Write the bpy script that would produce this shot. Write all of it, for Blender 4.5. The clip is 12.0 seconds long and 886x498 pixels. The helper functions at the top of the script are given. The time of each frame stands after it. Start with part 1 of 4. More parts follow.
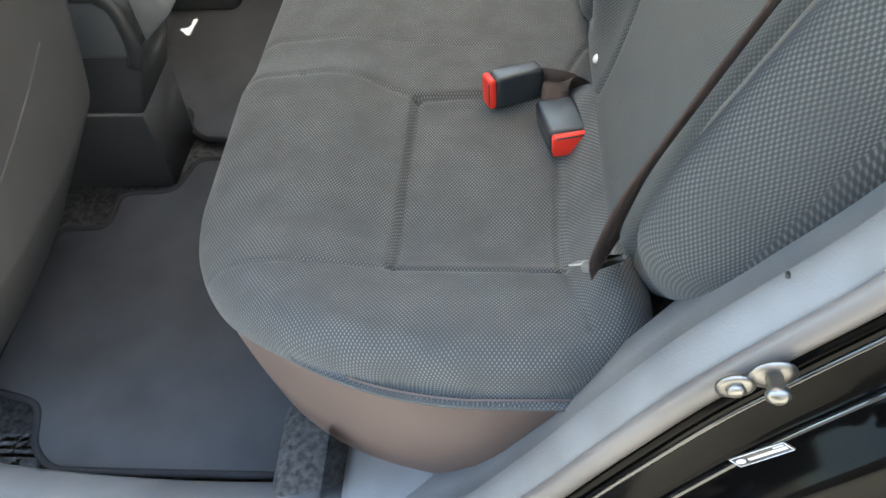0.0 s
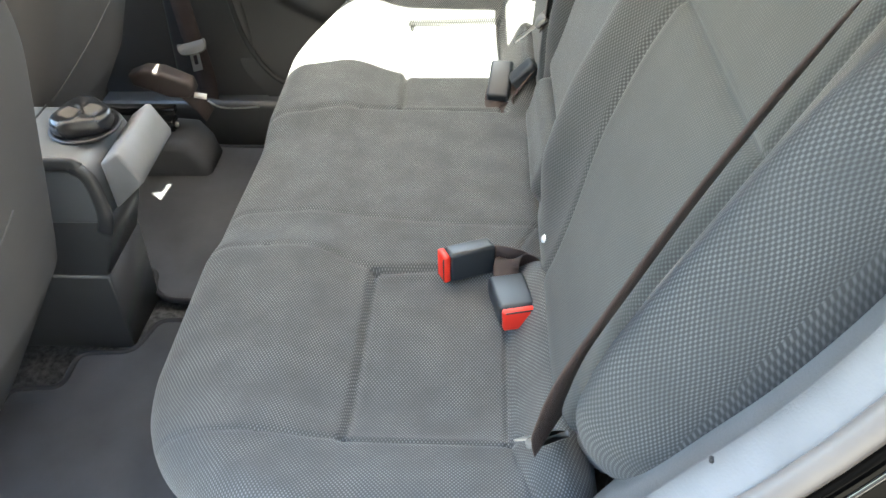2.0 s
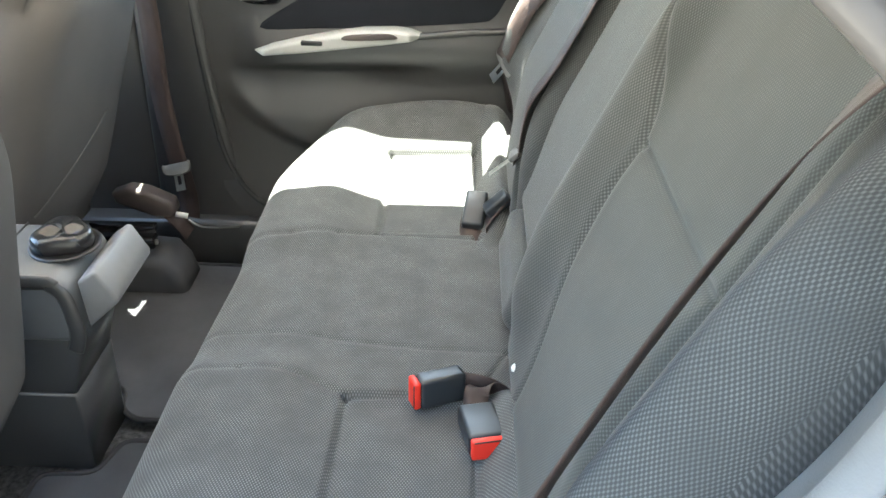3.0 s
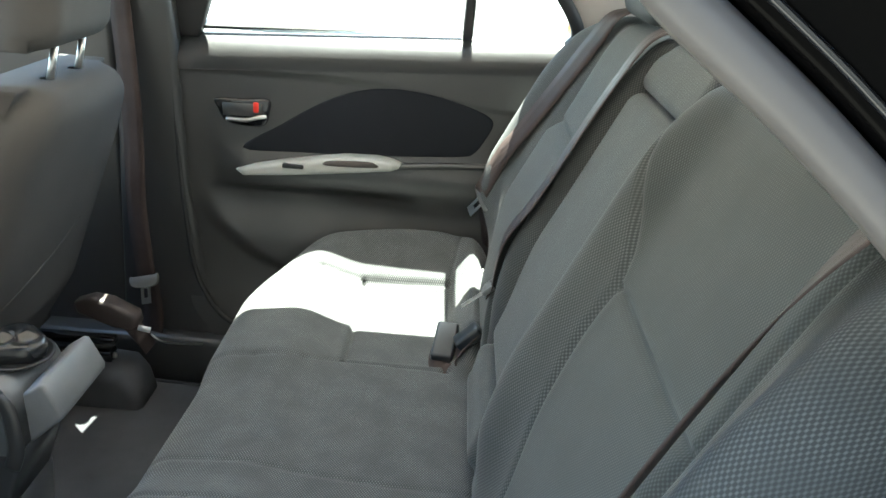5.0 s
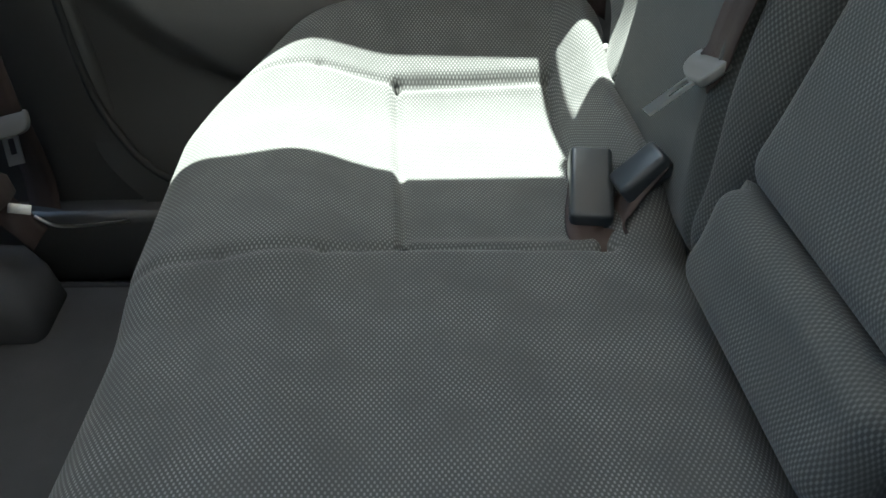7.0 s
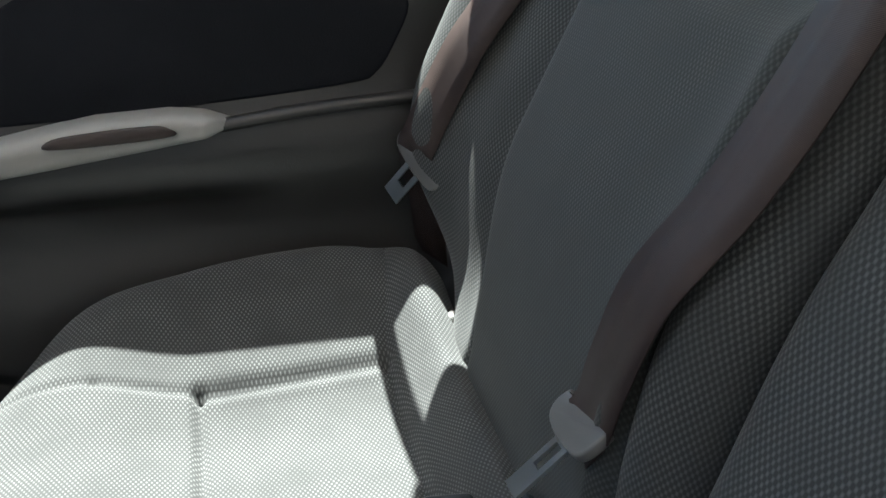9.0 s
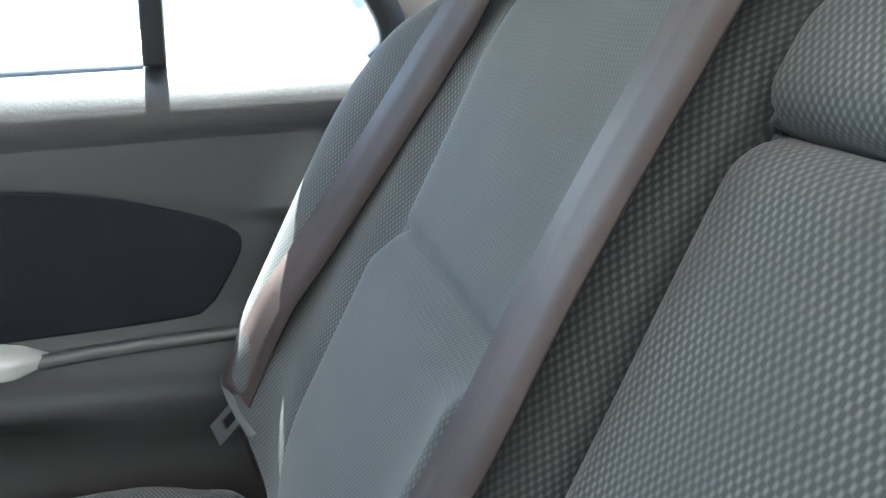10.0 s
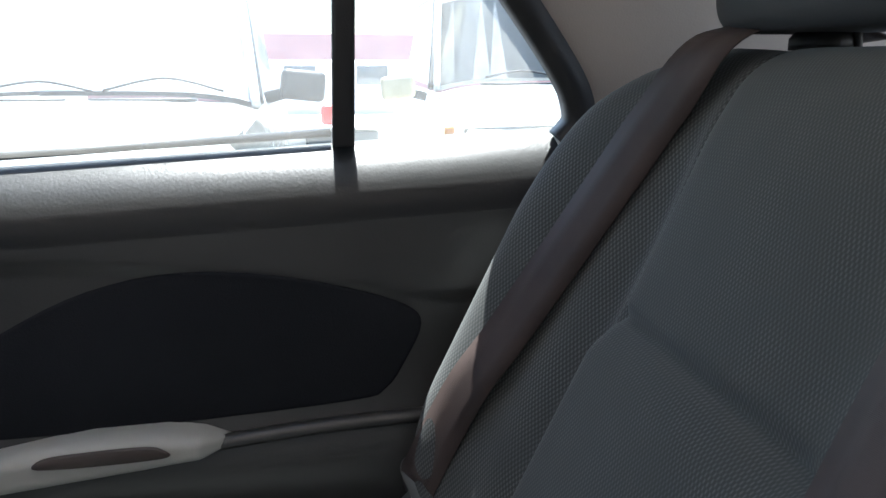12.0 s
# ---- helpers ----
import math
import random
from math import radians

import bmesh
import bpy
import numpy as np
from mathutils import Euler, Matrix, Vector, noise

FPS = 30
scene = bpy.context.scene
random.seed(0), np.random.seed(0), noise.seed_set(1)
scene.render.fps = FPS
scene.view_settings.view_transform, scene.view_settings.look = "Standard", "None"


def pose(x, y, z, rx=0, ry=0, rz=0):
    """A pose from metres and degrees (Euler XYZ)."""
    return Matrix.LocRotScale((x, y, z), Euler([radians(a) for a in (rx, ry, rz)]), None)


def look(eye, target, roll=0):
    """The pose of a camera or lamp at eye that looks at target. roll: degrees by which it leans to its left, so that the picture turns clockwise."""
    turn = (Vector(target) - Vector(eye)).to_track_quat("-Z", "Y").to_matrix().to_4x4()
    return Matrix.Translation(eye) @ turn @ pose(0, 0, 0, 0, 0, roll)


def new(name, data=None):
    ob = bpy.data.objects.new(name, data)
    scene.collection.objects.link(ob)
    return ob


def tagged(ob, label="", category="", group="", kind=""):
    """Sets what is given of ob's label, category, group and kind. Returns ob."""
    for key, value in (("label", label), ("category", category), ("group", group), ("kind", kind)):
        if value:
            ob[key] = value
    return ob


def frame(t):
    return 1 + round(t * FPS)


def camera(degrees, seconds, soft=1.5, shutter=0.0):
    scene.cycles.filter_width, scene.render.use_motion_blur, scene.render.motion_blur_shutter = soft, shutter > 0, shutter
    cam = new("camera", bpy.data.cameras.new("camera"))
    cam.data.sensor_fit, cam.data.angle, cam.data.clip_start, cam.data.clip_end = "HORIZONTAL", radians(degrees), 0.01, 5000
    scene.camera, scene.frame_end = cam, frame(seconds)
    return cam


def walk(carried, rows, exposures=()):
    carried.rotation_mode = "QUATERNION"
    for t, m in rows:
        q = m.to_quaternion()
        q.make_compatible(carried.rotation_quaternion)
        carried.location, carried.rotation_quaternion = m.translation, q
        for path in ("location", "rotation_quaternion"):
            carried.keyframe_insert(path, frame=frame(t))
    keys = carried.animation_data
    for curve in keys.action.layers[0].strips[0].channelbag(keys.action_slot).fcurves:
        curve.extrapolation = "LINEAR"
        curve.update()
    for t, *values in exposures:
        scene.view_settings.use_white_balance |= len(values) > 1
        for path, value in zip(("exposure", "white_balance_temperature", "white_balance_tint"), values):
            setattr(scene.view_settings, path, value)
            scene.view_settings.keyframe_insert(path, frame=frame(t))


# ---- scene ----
cam = camera(56.7, 12.0)
PATH = [
    (0, (0.388, -1.005, 0.985), (0.301, -0.370, 0.217), -6.0),
    (0.5, (0.395, -1.004, 0.987), (0.308, -0.353, 0.233), -5.8),
    (1, (0.400, -1.006, 0.995), (0.318, -0.326, 0.267), -5.3),
    (1.5, (0.405, -1.010, 1.008), (0.339, -0.284, 0.323), -3.4),
    (2, (0.406, -1.015, 1.019), (0.358, -0.244, 0.384), -1.8),
    (2.5, (0.410, -1.018, 1.031), (0.371, -0.203, 0.454), -1.0),
    (3, (0.413, -1.023, 1.041), (0.390, -0.169, 0.522), 0.7),
    (3.5, (0.414, -1.031, 1.050), (0.404, -0.136, 0.603), 2.3),
    (3.7, (0.411, -1.031, 1.066), (0.411, -0.125, 0.641), 2.9),
    (5.3, (0.414, -0.978, 1.008), (0.415, -0.052, 0.629), 5.0),
    (5.5, (0.404, -0.911, 0.978), (0.414, -0.005, 0.555), 4.6),
    (6, (0.331, -0.726, 0.833), (0.348, 0.140, 0.333), 4.0),
    (6.5, (0.267, -0.522, 0.733), (0.317, 0.302, 0.168), 2.5),
    (6.7, (0.261, -0.454, 0.725), (0.314, 0.362, 0.150), 1.9),
    (8.3, (0.246, -0.124, 0.689), (0.364, 0.716, 0.158), -3.1),
    (8.5, (0.263, -0.123, 0.711), (0.415, 0.725, 0.203), -1.9),
    (9, (0.327, -0.133, 0.778), (0.550, 0.734, 0.332), -0.2),
    (9.5, (0.450, -0.118, 0.846), (0.670, 0.774, 0.452), -0.2),
    (10, (0.483, -0.113, 0.873), (0.740, 0.806, 0.572), 1.5),
    (10.5, (0.490, -0.102, 0.907), (0.786, 0.835, 0.721), 2.7),
    (11, (0.475, -0.088, 0.927), (0.784, 0.858, 0.825), 3.4),
    (11.5, (0.444, -0.062, 0.921), (0.696, 0.900, 0.810), 3.5),
    (12, (0.406, -0.069, 0.879), (0.555, 0.894, 0.654), 0.2),
]
EXPO = [(0, 4.87, 6880, -1), (1, 5.04, 6880, -1), (2, 5.30, 6720, -1), (2.5, 5.33, 6620, -2), (3, 5.25, 6500, -2), (3.7, 4.99, 6380, -3), (5.5, 4.13, 6190, -7), (6, 3.93, 6190, -8), (6.5, 4.26, 6090, -9), (6.7, 4.11, 6090, -8), (8.3, 3.06, 6010, 1), (9.2, 3.37, 6010, 2), (9.5, 4.06, 5960, 1), (10, 4.67, 5640, -1), (10.5, 4.77, 5600, -1), (10.75, 4.27, 5660, 0), (11, 3.6, 5760, 1), (11.3, 3.5, 5760, 2), (11.6, 3.3, 5760, 3), (12, 2.84, 5810, 5)]
walk(cam, [(t, look(e, g, r)) for t, e, g, r in PATH], EXPO)

# ---- light: a high sun from beyond the far door, and the sky ----
SUN = Vector((0.010, -0.345, -0.94)).normalized()
world = bpy.data.worlds.new("sky")
scene.world = world
world.use_nodes = True
wn = world.node_tree.nodes
sky = wn.new("ShaderNodeTexSky")
sky.sky_type, sky.sun_disc = "NISHITA", False
sky.sun_elevation, sky.sun_rotation = math.asin(-SUN.z), 0.0
sky.dust_density = 1.6
wn["Background"].inputs["Strength"].default_value = 0.070
world.node_tree.links.new(sky.outputs[0], wn["Background"].inputs["Color"])
lamp = bpy.data.lights.new("sun", "SUN")
lamp.energy, lamp.angle, lamp.color = 3.0, radians(0.5), (1.0, 0.95, 0.87)
sun = new("sun", lamp)
sun.matrix_world = look((0, 3, 8), Vector((0, 3, 8)) + SUN)


# ---- materials ----
def material(name, color, rough=0.6, metal=0.0, vary=0.12, scale=6.0, bump=0.1, grain=400.0, spec=0.5, coat=0.0):
    m = bpy.data.materials.new(name)
    m.use_nodes = True
    n, l = m.node_tree.nodes, m.node_tree.links
    b = n["Principled BSDF"]
    co = n.new("ShaderNodeTexCoord")
    big = n.new("ShaderNodeTexNoise")
    big.inputs["Scale"].default_value, big.inputs["Detail"].default_value = scale, 5.0
    fine = n.new("ShaderNodeTexNoise")
    fine.inputs["Scale"].default_value, fine.inputs["Detail"].default_value = grain, 3.0
    l.new(co.outputs["Object"], big.inputs["Vector"])
    l.new(co.outputs["Object"], fine.inputs["Vector"])
    ramp = n.new("ShaderNodeMapRange")
    ramp.inputs["From Min"].default_value, ramp.inputs["From Max"].default_value = 0.3, 0.7
    ramp.inputs["To Min"].default_value, ramp.inputs["To Max"].default_value = 1 - vary, 1 + vary
    l.new(big.outputs["Fac"], ramp.inputs["Value"])
    mul = n.new("ShaderNodeVectorMath")
    mul.operation = "SCALE"
    mul.inputs[0].default_value = color
    l.new(ramp.outputs["Result"], mul.inputs["Scale"])
    l.new(mul.outputs["Vector"], b.inputs["Base Color"])
    rr = n.new("ShaderNodeMapRange")
    rr.inputs["To Min"].default_value, rr.inputs["To Max"].default_value = max(rough - 0.08, 0.02), min(rough + 0.08, 1)
    l.new(big.outputs["Fac"], rr.inputs["Value"])
    l.new(rr.outputs["Result"], b.inputs["Roughness"])
    b.inputs["Metallic"].default_value, b.inputs["Specular IOR Level"].default_value = metal, spec
    b.inputs["Coat Weight"].default_value = coat
    if bump:
        bp = n.new("ShaderNodeBump")
        bp.inputs["Strength"].default_value, bp.inputs["Distance"].default_value = bump, 0.001
        l.new(fine.outputs["Fac"], bp.inputs["Height"])
        l.new(bp.outputs["Normal"], b.inputs["Normal"])
    return m


def fabric(name, dark, light, w=0.0040, h=0.0033, strength=0.7, low=-0.1):
    """Woven seat cloth: rows of small raised light stitches on a dark ground, laid out in metres by the UV map."""
    m = material(name, dark, 0.9, vary=0.1, scale=9.0, bump=0.0, spec=0.2)
    n, l = m.node_tree.nodes, m.node_tree.links
    b = n["Principled BSDF"]
    uv = n.new("ShaderNodeUVMap")
    bend = n.new("ShaderNodeTexNoise")
    bend.inputs["Scale"].default_value = 5.0
    l.new(uv.outputs["UV"], bend.inputs["Vector"])
    off = n.new("ShaderNodeVectorMath")
    off.operation = "MULTIPLY_ADD"
    off.inputs[1].default_value = (0.014, 0.014, 0)
    l.new(bend.outputs["Color"], off.inputs[0])
    l.new(uv.outputs["UV"], off.inputs[2])
    axes = n.new("ShaderNodeSeparateXYZ")
    l.new(off.outputs["Vector"], axes.inputs["Vector"])
    waves = []
    for axis, period in (("X", w), ("Y", 2 * h)):
        scaled = n.new("ShaderNodeMath")
        scaled.operation = "MULTIPLY"
        scaled.inputs[1].default_value = 2 * math.pi / period
        l.new(axes.outputs[axis], scaled.inputs[0])
        wave = n.new("ShaderNodeMath")
        wave.operation = "SINE"
        l.new(scaled.outputs[0], wave.inputs[0])
        waves.append(wave)
    dots = n.new("ShaderNodeMath")
    dots.operation = "MULTIPLY"
    for k in (0, 1):
        l.new(waves[k].outputs[0], dots.inputs[k])
    stitch = n.new("ShaderNodeMapRange")
    stitch.inputs["From Min"].default_value, stitch.inputs["From Max"].default_value = low, 0.90
    worn = n.new("ShaderNodeTexNoise")
    worn.inputs["Scale"].default_value, worn.inputs["Detail"].default_value = 22.0, 4.0
    l.new(uv.outputs["UV"], worn.inputs["Vector"])
    depth = n.new("ShaderNodeMapRange")
    depth.inputs["From Min"].default_value, depth.inputs["From Max"].default_value = 0.35, 0.65
    depth.inputs["To Min"].default_value, depth.inputs["To Max"].default_value = 0.45, 1.0
    l.new(worn.outputs["Fac"], depth.inputs["Value"])
    uneven = n.new("ShaderNodeMath")
    uneven.operation = "MULTIPLY"
    l.new(dots.outputs[0], uneven.inputs[0])
    l.new(depth.outputs["Result"], uneven.inputs[1])
    l.new(uneven.outputs[0], stitch.inputs["Value"])
    mix = n.new("ShaderNodeMix")
    mix.data_type = "RGBA"
    mix.inputs["B"].default_value = (*light, 1)
    old = b.inputs["Base Color"].links[0].from_socket
    l.new(stitch.outputs["Result"], mix.inputs["Factor"])
    l.new(old, mix.inputs["A"])
    l.new(mix.outputs["Result"], b.inputs["Base Color"])
    bp = n.new("ShaderNodeBump")
    bp.inputs["Strength"].default_value, bp.inputs["Distance"].default_value = strength, 0.0012
    l.new(stitch.outputs["Result"], bp.inputs["Height"])
    l.new(bp.outputs["Normal"], b.inputs["Normal"])
    b.inputs["Sheen Weight"].default_value, b.inputs["Sheen Roughness"].default_value = 0.12, 0.5
    return m


def webbing(name, color):
    m = material(name, color, 0.55, vary=0.25, scale=14, bump=0.0, spec=0.25)
    n, l = m.node_tree.nodes, m.node_tree.links
    uv = n.new("ShaderNodeUVMap")
    wave = n.new("ShaderNodeTexWave")
    wave.bands_direction = "Y"
    wave.inputs["Scale"].default_value, wave.inputs["Distortion"].default_value = 450.0, 0.4
    l.new(uv.outputs["UV"], wave.inputs["Vector"])
    bp = n.new("ShaderNodeBump")
    bp.inputs["Strength"].default_value, bp.inputs["Distance"].default_value = 0.25, 0.0004
    l.new(wave.outputs["Fac"], bp.inputs["Height"])
    l.new(bp.outputs["Normal"], n["Principled BSDF"].inputs["Normal"])
    return m


def glass(name, tint, haze):
    """Clear glass; an added pale film scatters light to imitate the lens's veiling glare."""
    m = bpy.data.materials.new(name)
    m.use_nodes = True
    n, l = m.node_tree.nodes, m.node_tree.links
    n.remove(n["Principled BSDF"])
    clear, gloss, mix, edge = n.new("ShaderNodeBsdfTransparent"), n.new("ShaderNodeBsdfGlossy"), n.new("ShaderNodeMixShader"), n.new("ShaderNodeFresnel")
    clear.inputs["Color"].default_value = (*tint, 1)
    gloss.inputs["Roughness"].default_value = 0.02
    edge.inputs["IOR"].default_value = 1.35
    l.new(edge.outputs[0], mix.inputs["Fac"])
    l.new(clear.outputs[0], mix.inputs[1])
    l.new(gloss.outputs[0], mix.inputs[2])
    film, veil, spots, lay = n.new("ShaderNodeBsdfTranslucent"), n.new("ShaderNodeMixShader"), n.new("ShaderNodeTexNoise"), n.new("ShaderNodeMapRange")
    film.inputs["Color"].default_value = (0.80, 0.79, 0.76, 1)
    spots.inputs["Scale"].default_value, spots.inputs["Detail"].default_value = 9.0, 5.0
    lay.inputs["To Min"].default_value, lay.inputs["To Max"].default_value = 0.5 * haze, 1.5 * haze
    l.new(spots.outputs["Fac"], lay.inputs["Value"])
    l.new(lay.outputs["Result"], veil.inputs["Fac"])
    l.new(mix.outputs[0], veil.inputs[1])
    l.new(film.outputs[0], veil.inputs[2])
    l.new(veil.outputs[0], n["Material Output"].inputs["Surface"])
    return m


M_SEAT = fabric("seat_cloth", (0.058, 0.060, 0.060), (0.194, 0.203, 0.200), 0.0039, 0.0028, 0.12, 0.0)
M_BACK = fabric("seat_back_cloth", (0.046, 0.049, 0.049), (0.128, 0.135, 0.132), 0.0038, 0.0028, 0.11, -0.2)
M_PANEL = fabric("seat_panel_cloth", (0.043, 0.047, 0.046), (0.094, 0.101, 0.098), 0.0034, 0.0025, 0.08, -0.2)
M_PLAIN = material("plain_seat_cloth", (0.090, 0.086, 0.083), 0.9, vary=0.12, bump=0.35, grain=700, spec=0.15)
M_SKIRT = material("taupe_seat_vinyl", (0.26, 0.196, 0.178), 0.7, bump=0.25, grain=500)
M_CARPET = material("charcoal_carpet", (0.075, 0.073, 0.071), 0.98, vary=0.5, scale=120, bump=1.0, grain=500, spec=0.1)
M_MAT = material("floor_mat_pile", (0.068, 0.070, 0.075), 0.95, vary=0.18, scale=9, bump=0.5, grain=700, spec=0.1)
M_BIND = material("mat_binding", (0.020, 0.020, 0.022), 0.8, bump=0.4, grain=300)
M_DOOR = material("dark_grey_moulded_plastic", (0.032, 0.032, 0.032), 0.43, vary=0.08, bump=0.2, grain=420, spec=1.0)
M_DARKPL = material("black_moulded_plastic", (0.022, 0.022, 0.023), 0.5, bump=0.2, grain=450)
M_INSET = material("door_inset_cloth", (0.020, 0.022, 0.027), 0.95, bump=0.4, grain=700, spec=0.1)
M_SILVER = material("silver_painted_plastic", (0.82, 0.82, 0.79), 0.34, metal=0.0, vary=0.05, bump=0.05)
M_GREYPL = material("blue_grey_trim_plastic", (0.168, 0.171, 0.175), 0.5, vary=0.14, scale=14, bump=0.3, grain=450)
M_CONSOLE = material("console_plastic", (0.050, 0.050, 0.050), 0.36, vary=0.08, bump=0.15, grain=450, spec=0.7)
M_STRIP = material("weatherstrip_rubber", (0.15, 0.135, 0.125), 0.38, vary=0.2, bump=0.1)
M_PAINT = material("black_car_paint", (0.0025, 0.0023, 0.0022), 0.10, vary=0.3, scale=15, bump=0.0, spec=0.06, coat=0.0)
M_ROOF = material("headliner_cloth", (0.43, 0.395, 0.365), 0.95, vary=0.05, bump=0.3, grain=600, spec=0.1)
M_HEAD = material("headrest_vinyl", (0.027, 0.029, 0.031), 0.6, vary=0.08, bump=0.2, grain=600)
M_BELT = webbing("belt_webbing", (0.050, 0.037, 0.034))
M_RED = material("red_button_plastic", (0.72, 0.035, 0.02), 0.4, vary=0.05, bump=0.0)
M_COVER = material("brown_black_plastic", (0.075, 0.060, 0.056), 0.5, vary=0.2, bump=0.15, grain=400)
M_BUCK = material("buckle_black_plastic", (0.026, 0.031, 0.036), 0.36, vary=0.1, bump=0.05)
M_TONGUE = material("grey_tongue_plastic", (0.15, 0.15, 0.145), 0.45, bump=0.05)
M_GLOSS = material("glossy_black_plastic", (0.012, 0.012, 0.013), 0.12, vary=0.2, bump=0.0, coat=0.8)
# Paler copy of the console plastic; the sky's sheen is put into its colour.
M_TOP = material("console_top_painted_sheen", (0.115, 0.120, 0.123), 0.34, vary=0.08, bump=0.12, grain=450, spec=0.7)
M_SATIN = material("black_satin_plastic", (0.016, 0.016, 0.017), 0.28, vary=0.2, bump=0.0, spec=0.8)
M_STEEL = material("bright_steel", (0.62, 0.62, 0.60), 0.33, metal=1.0, vary=0.1, bump=0.0)
M_GLASS = glass("window_glass", (0.93, 0.97, 0.95), 0.13)
M_WHITE = material("white_paint", (0.78, 0.78, 0.76), 0.25, vary=0.04, bump=0.0, coat=0.5)
M_GROUND = material("worn_asphalt", (0.13, 0.122, 0.112), 0.95, vary=0.25, scale=3, bump=0.6, grain=40)


# ---- mesh helpers ----
def mesh_object(name, bm, mat, smooth=True):
    me = bpy.data.meshes.new(name)
    bm.normal_update()
    bm.to_mesh(me)
    bm.free()
    for p in me.polygons:
        p.use_smooth = smooth
    for one in mat if isinstance(mat, (list, tuple)) else [mat]:
        me.materials.append(one)
    return new(name, me)


def part(name, bm, mat, parent=None, label="", smooth=True):
    ob = mesh_object(name, bm, mat, smooth)
    if parent:
        ob.parent = parent
    return tagged(ob, label) if label else ob


def thing(name, label, category, at=(0, 0, 0), group="", kind=""):
    ob = new(name)
    ob.location = at
    ob.empty_display_size = 0.05
    return tagged(ob, label, category, group, kind)


def adopt(parent, *obs):
    """Put parts, built in world coordinates, under a thing that stands elsewhere."""
    bpy.context.view_layer.update()
    for ob in obs:
        ob.parent = parent
        ob.matrix_parent_inverse = parent.matrix_world.inverted()


def groove(d, width=0.004, depth=0.005):
    return -depth * math.exp(-((d / width) ** 2))


def ramp(x, a, b):
    t = min(max((x - a) / (b - a), 0), 1)
    return t * t * (3 - 2 * t)


def seg_dist(px, py, ax, ay, bx, by):
    dx, dy = bx - ax, by - ay
    t = min(max(((px - ax) * dx + (py - ay) * dy) / (dx * dx + dy * dy), 0), 1)
    return math.hypot(px - ax - t * dx, py - ay - t * dy)


def pillow(lo, hi, v0, v1, radius, relief, place, nu, nv, skirt, ends=0.28, broad=None, seams=(), cross=None):
    """A padded form: rows v from v0 to v1, each from lo(v) to hi(v), rounded at the rim, raised by relief(u, v), put into space by
    place(u, v, d), with sides going back to depth skirt and a closed back. seams: functions of v that mesh columns follow; cross: a v that a row follows."""
    bm = bmesh.new()
    uvl = bm.loops.layers.uv.new("UVMap")

    def spread(k, n, e=0.28):
        t = k / n
        return (1 - e) * t + e * (0.5 - 0.5 * math.cos(math.pi * t))

    def pinned(n, e, marks):
        """Spread steps, moved piece by piece so that one step falls on each mark."""
        steps = [spread(i, n, e) for i in range(n + 1)]
        pins = sorted((min(range(1, n), key=lambda i: abs(steps[i] - home)), goal) for home, goal in marks)
        pins = [(0, 0.0)] + pins + [(n, 1.0)]
        out = [0.0]
        for (i0, g0), (i1, g1) in zip(pins, pins[1:]):
            out += [g0 + (g1 - g0) * (steps[k] - steps[i0]) / (steps[i1] - steps[i0]) for k in range(i0 + 1, i1 + 1)]
        return out

    vm = (v0 + v1) / 2
    homes = [(f(vm) - lo(vm)) / (hi(vm) - lo(vm)) for f in seams]
    rows, info = [], {}
    for f in pinned(nv, ends, [((cross - v0) / (v1 - v0),) * 2] if cross else []):
        v = v0 + (v1 - v0) * f
        a, b = lo(v), hi(v)
        us = [a + (b - a) * w for w in pinned(nu, 0.28, [(home, (seam(v) - a) / (b - a)) for home, seam in zip(homes, seams)])]
        sa, sb = (math.hypot(1, (f(v + 1e-4) - f(v - 1e-4)) / 2e-4) for f in (lo, hi))
        row = []
        for i in range(nu + 1):
            u = us[i]
            rad = radius(u, v) if callable(radius) else radius
            q = math.sqrt(sum(max(0, 1 - e / rad) ** 2 for e in ((u - a) / sa, (b - u) / sb, v - v0, v1 - v)))
            d = relief(u, v) - rad * (1 - math.sqrt(max(0, 1 - min(q, 1) ** 2)))
            vert = bm.verts.new(place(u, v, d))
            info[vert] = [u, v]
            row.append((vert, u, v, d - relief(u, v) + broad(u, v) if broad else d))
        rows.append(row)
    for row in rows:
        half = nu // 2
        for step in (1, -1):
            run, k = row[half][1], half
            while 0 <= k + step <= nu:
                run += step * math.hypot(row[k + step][1] - row[k][1], row[k + step][3] - row[k][3])
                k += step
                info[row[k][0]][0] = run
    for i in range(nu + 1):
        for step in (1, -1):
            k = nv // 2
            run = rows[k][i][2]
            while 0 <= k + step <= nv:
                run += step * math.hypot(rows[k + step][i][2] - rows[k][i][2], rows[k + step][i][3] - rows[k][i][3])
                k += step
                info[rows[k][i][0]][1] = run
    home = {r[0]: (r[1], r[2]) for row in rows for r in row}
    rows = [[r[0] for r in row] for row in rows]
    rim = rows[0][:] + [r[-1] for r in rows[1:]] + rows[-1][-2::-1] + [r[0] for r in rows[-2:0:-1]]
    back = []
    for vert in rim:
        u, v = home[vert]
        w = bm.verts.new(place(u, v, skirt(u, v) if callable(skirt) else skirt))
        info[w] = (info[vert][0] + 0.02, info[vert][1] + 0.05)
        back.append(w)
    for j in range(nv):
        for i in range(nu):
            bm.faces.new((rows[j][i], rows[j][i + 1], rows[j + 1][i + 1], rows[j + 1][i]))
    n = len(rim)
    for k in range(n):
        bm.faces.new((rim[(k + 1) % n], rim[k], back[k], back[(k + 1) % n]))
    if not callable(skirt):
        bm.faces.new(back)
    for f in bm.faces:
        for lp in f.loops:
            lp[uvl].uv = info[lp.vert]
    bmesh.ops.recalc_face_normals(bm, faces=bm.faces)
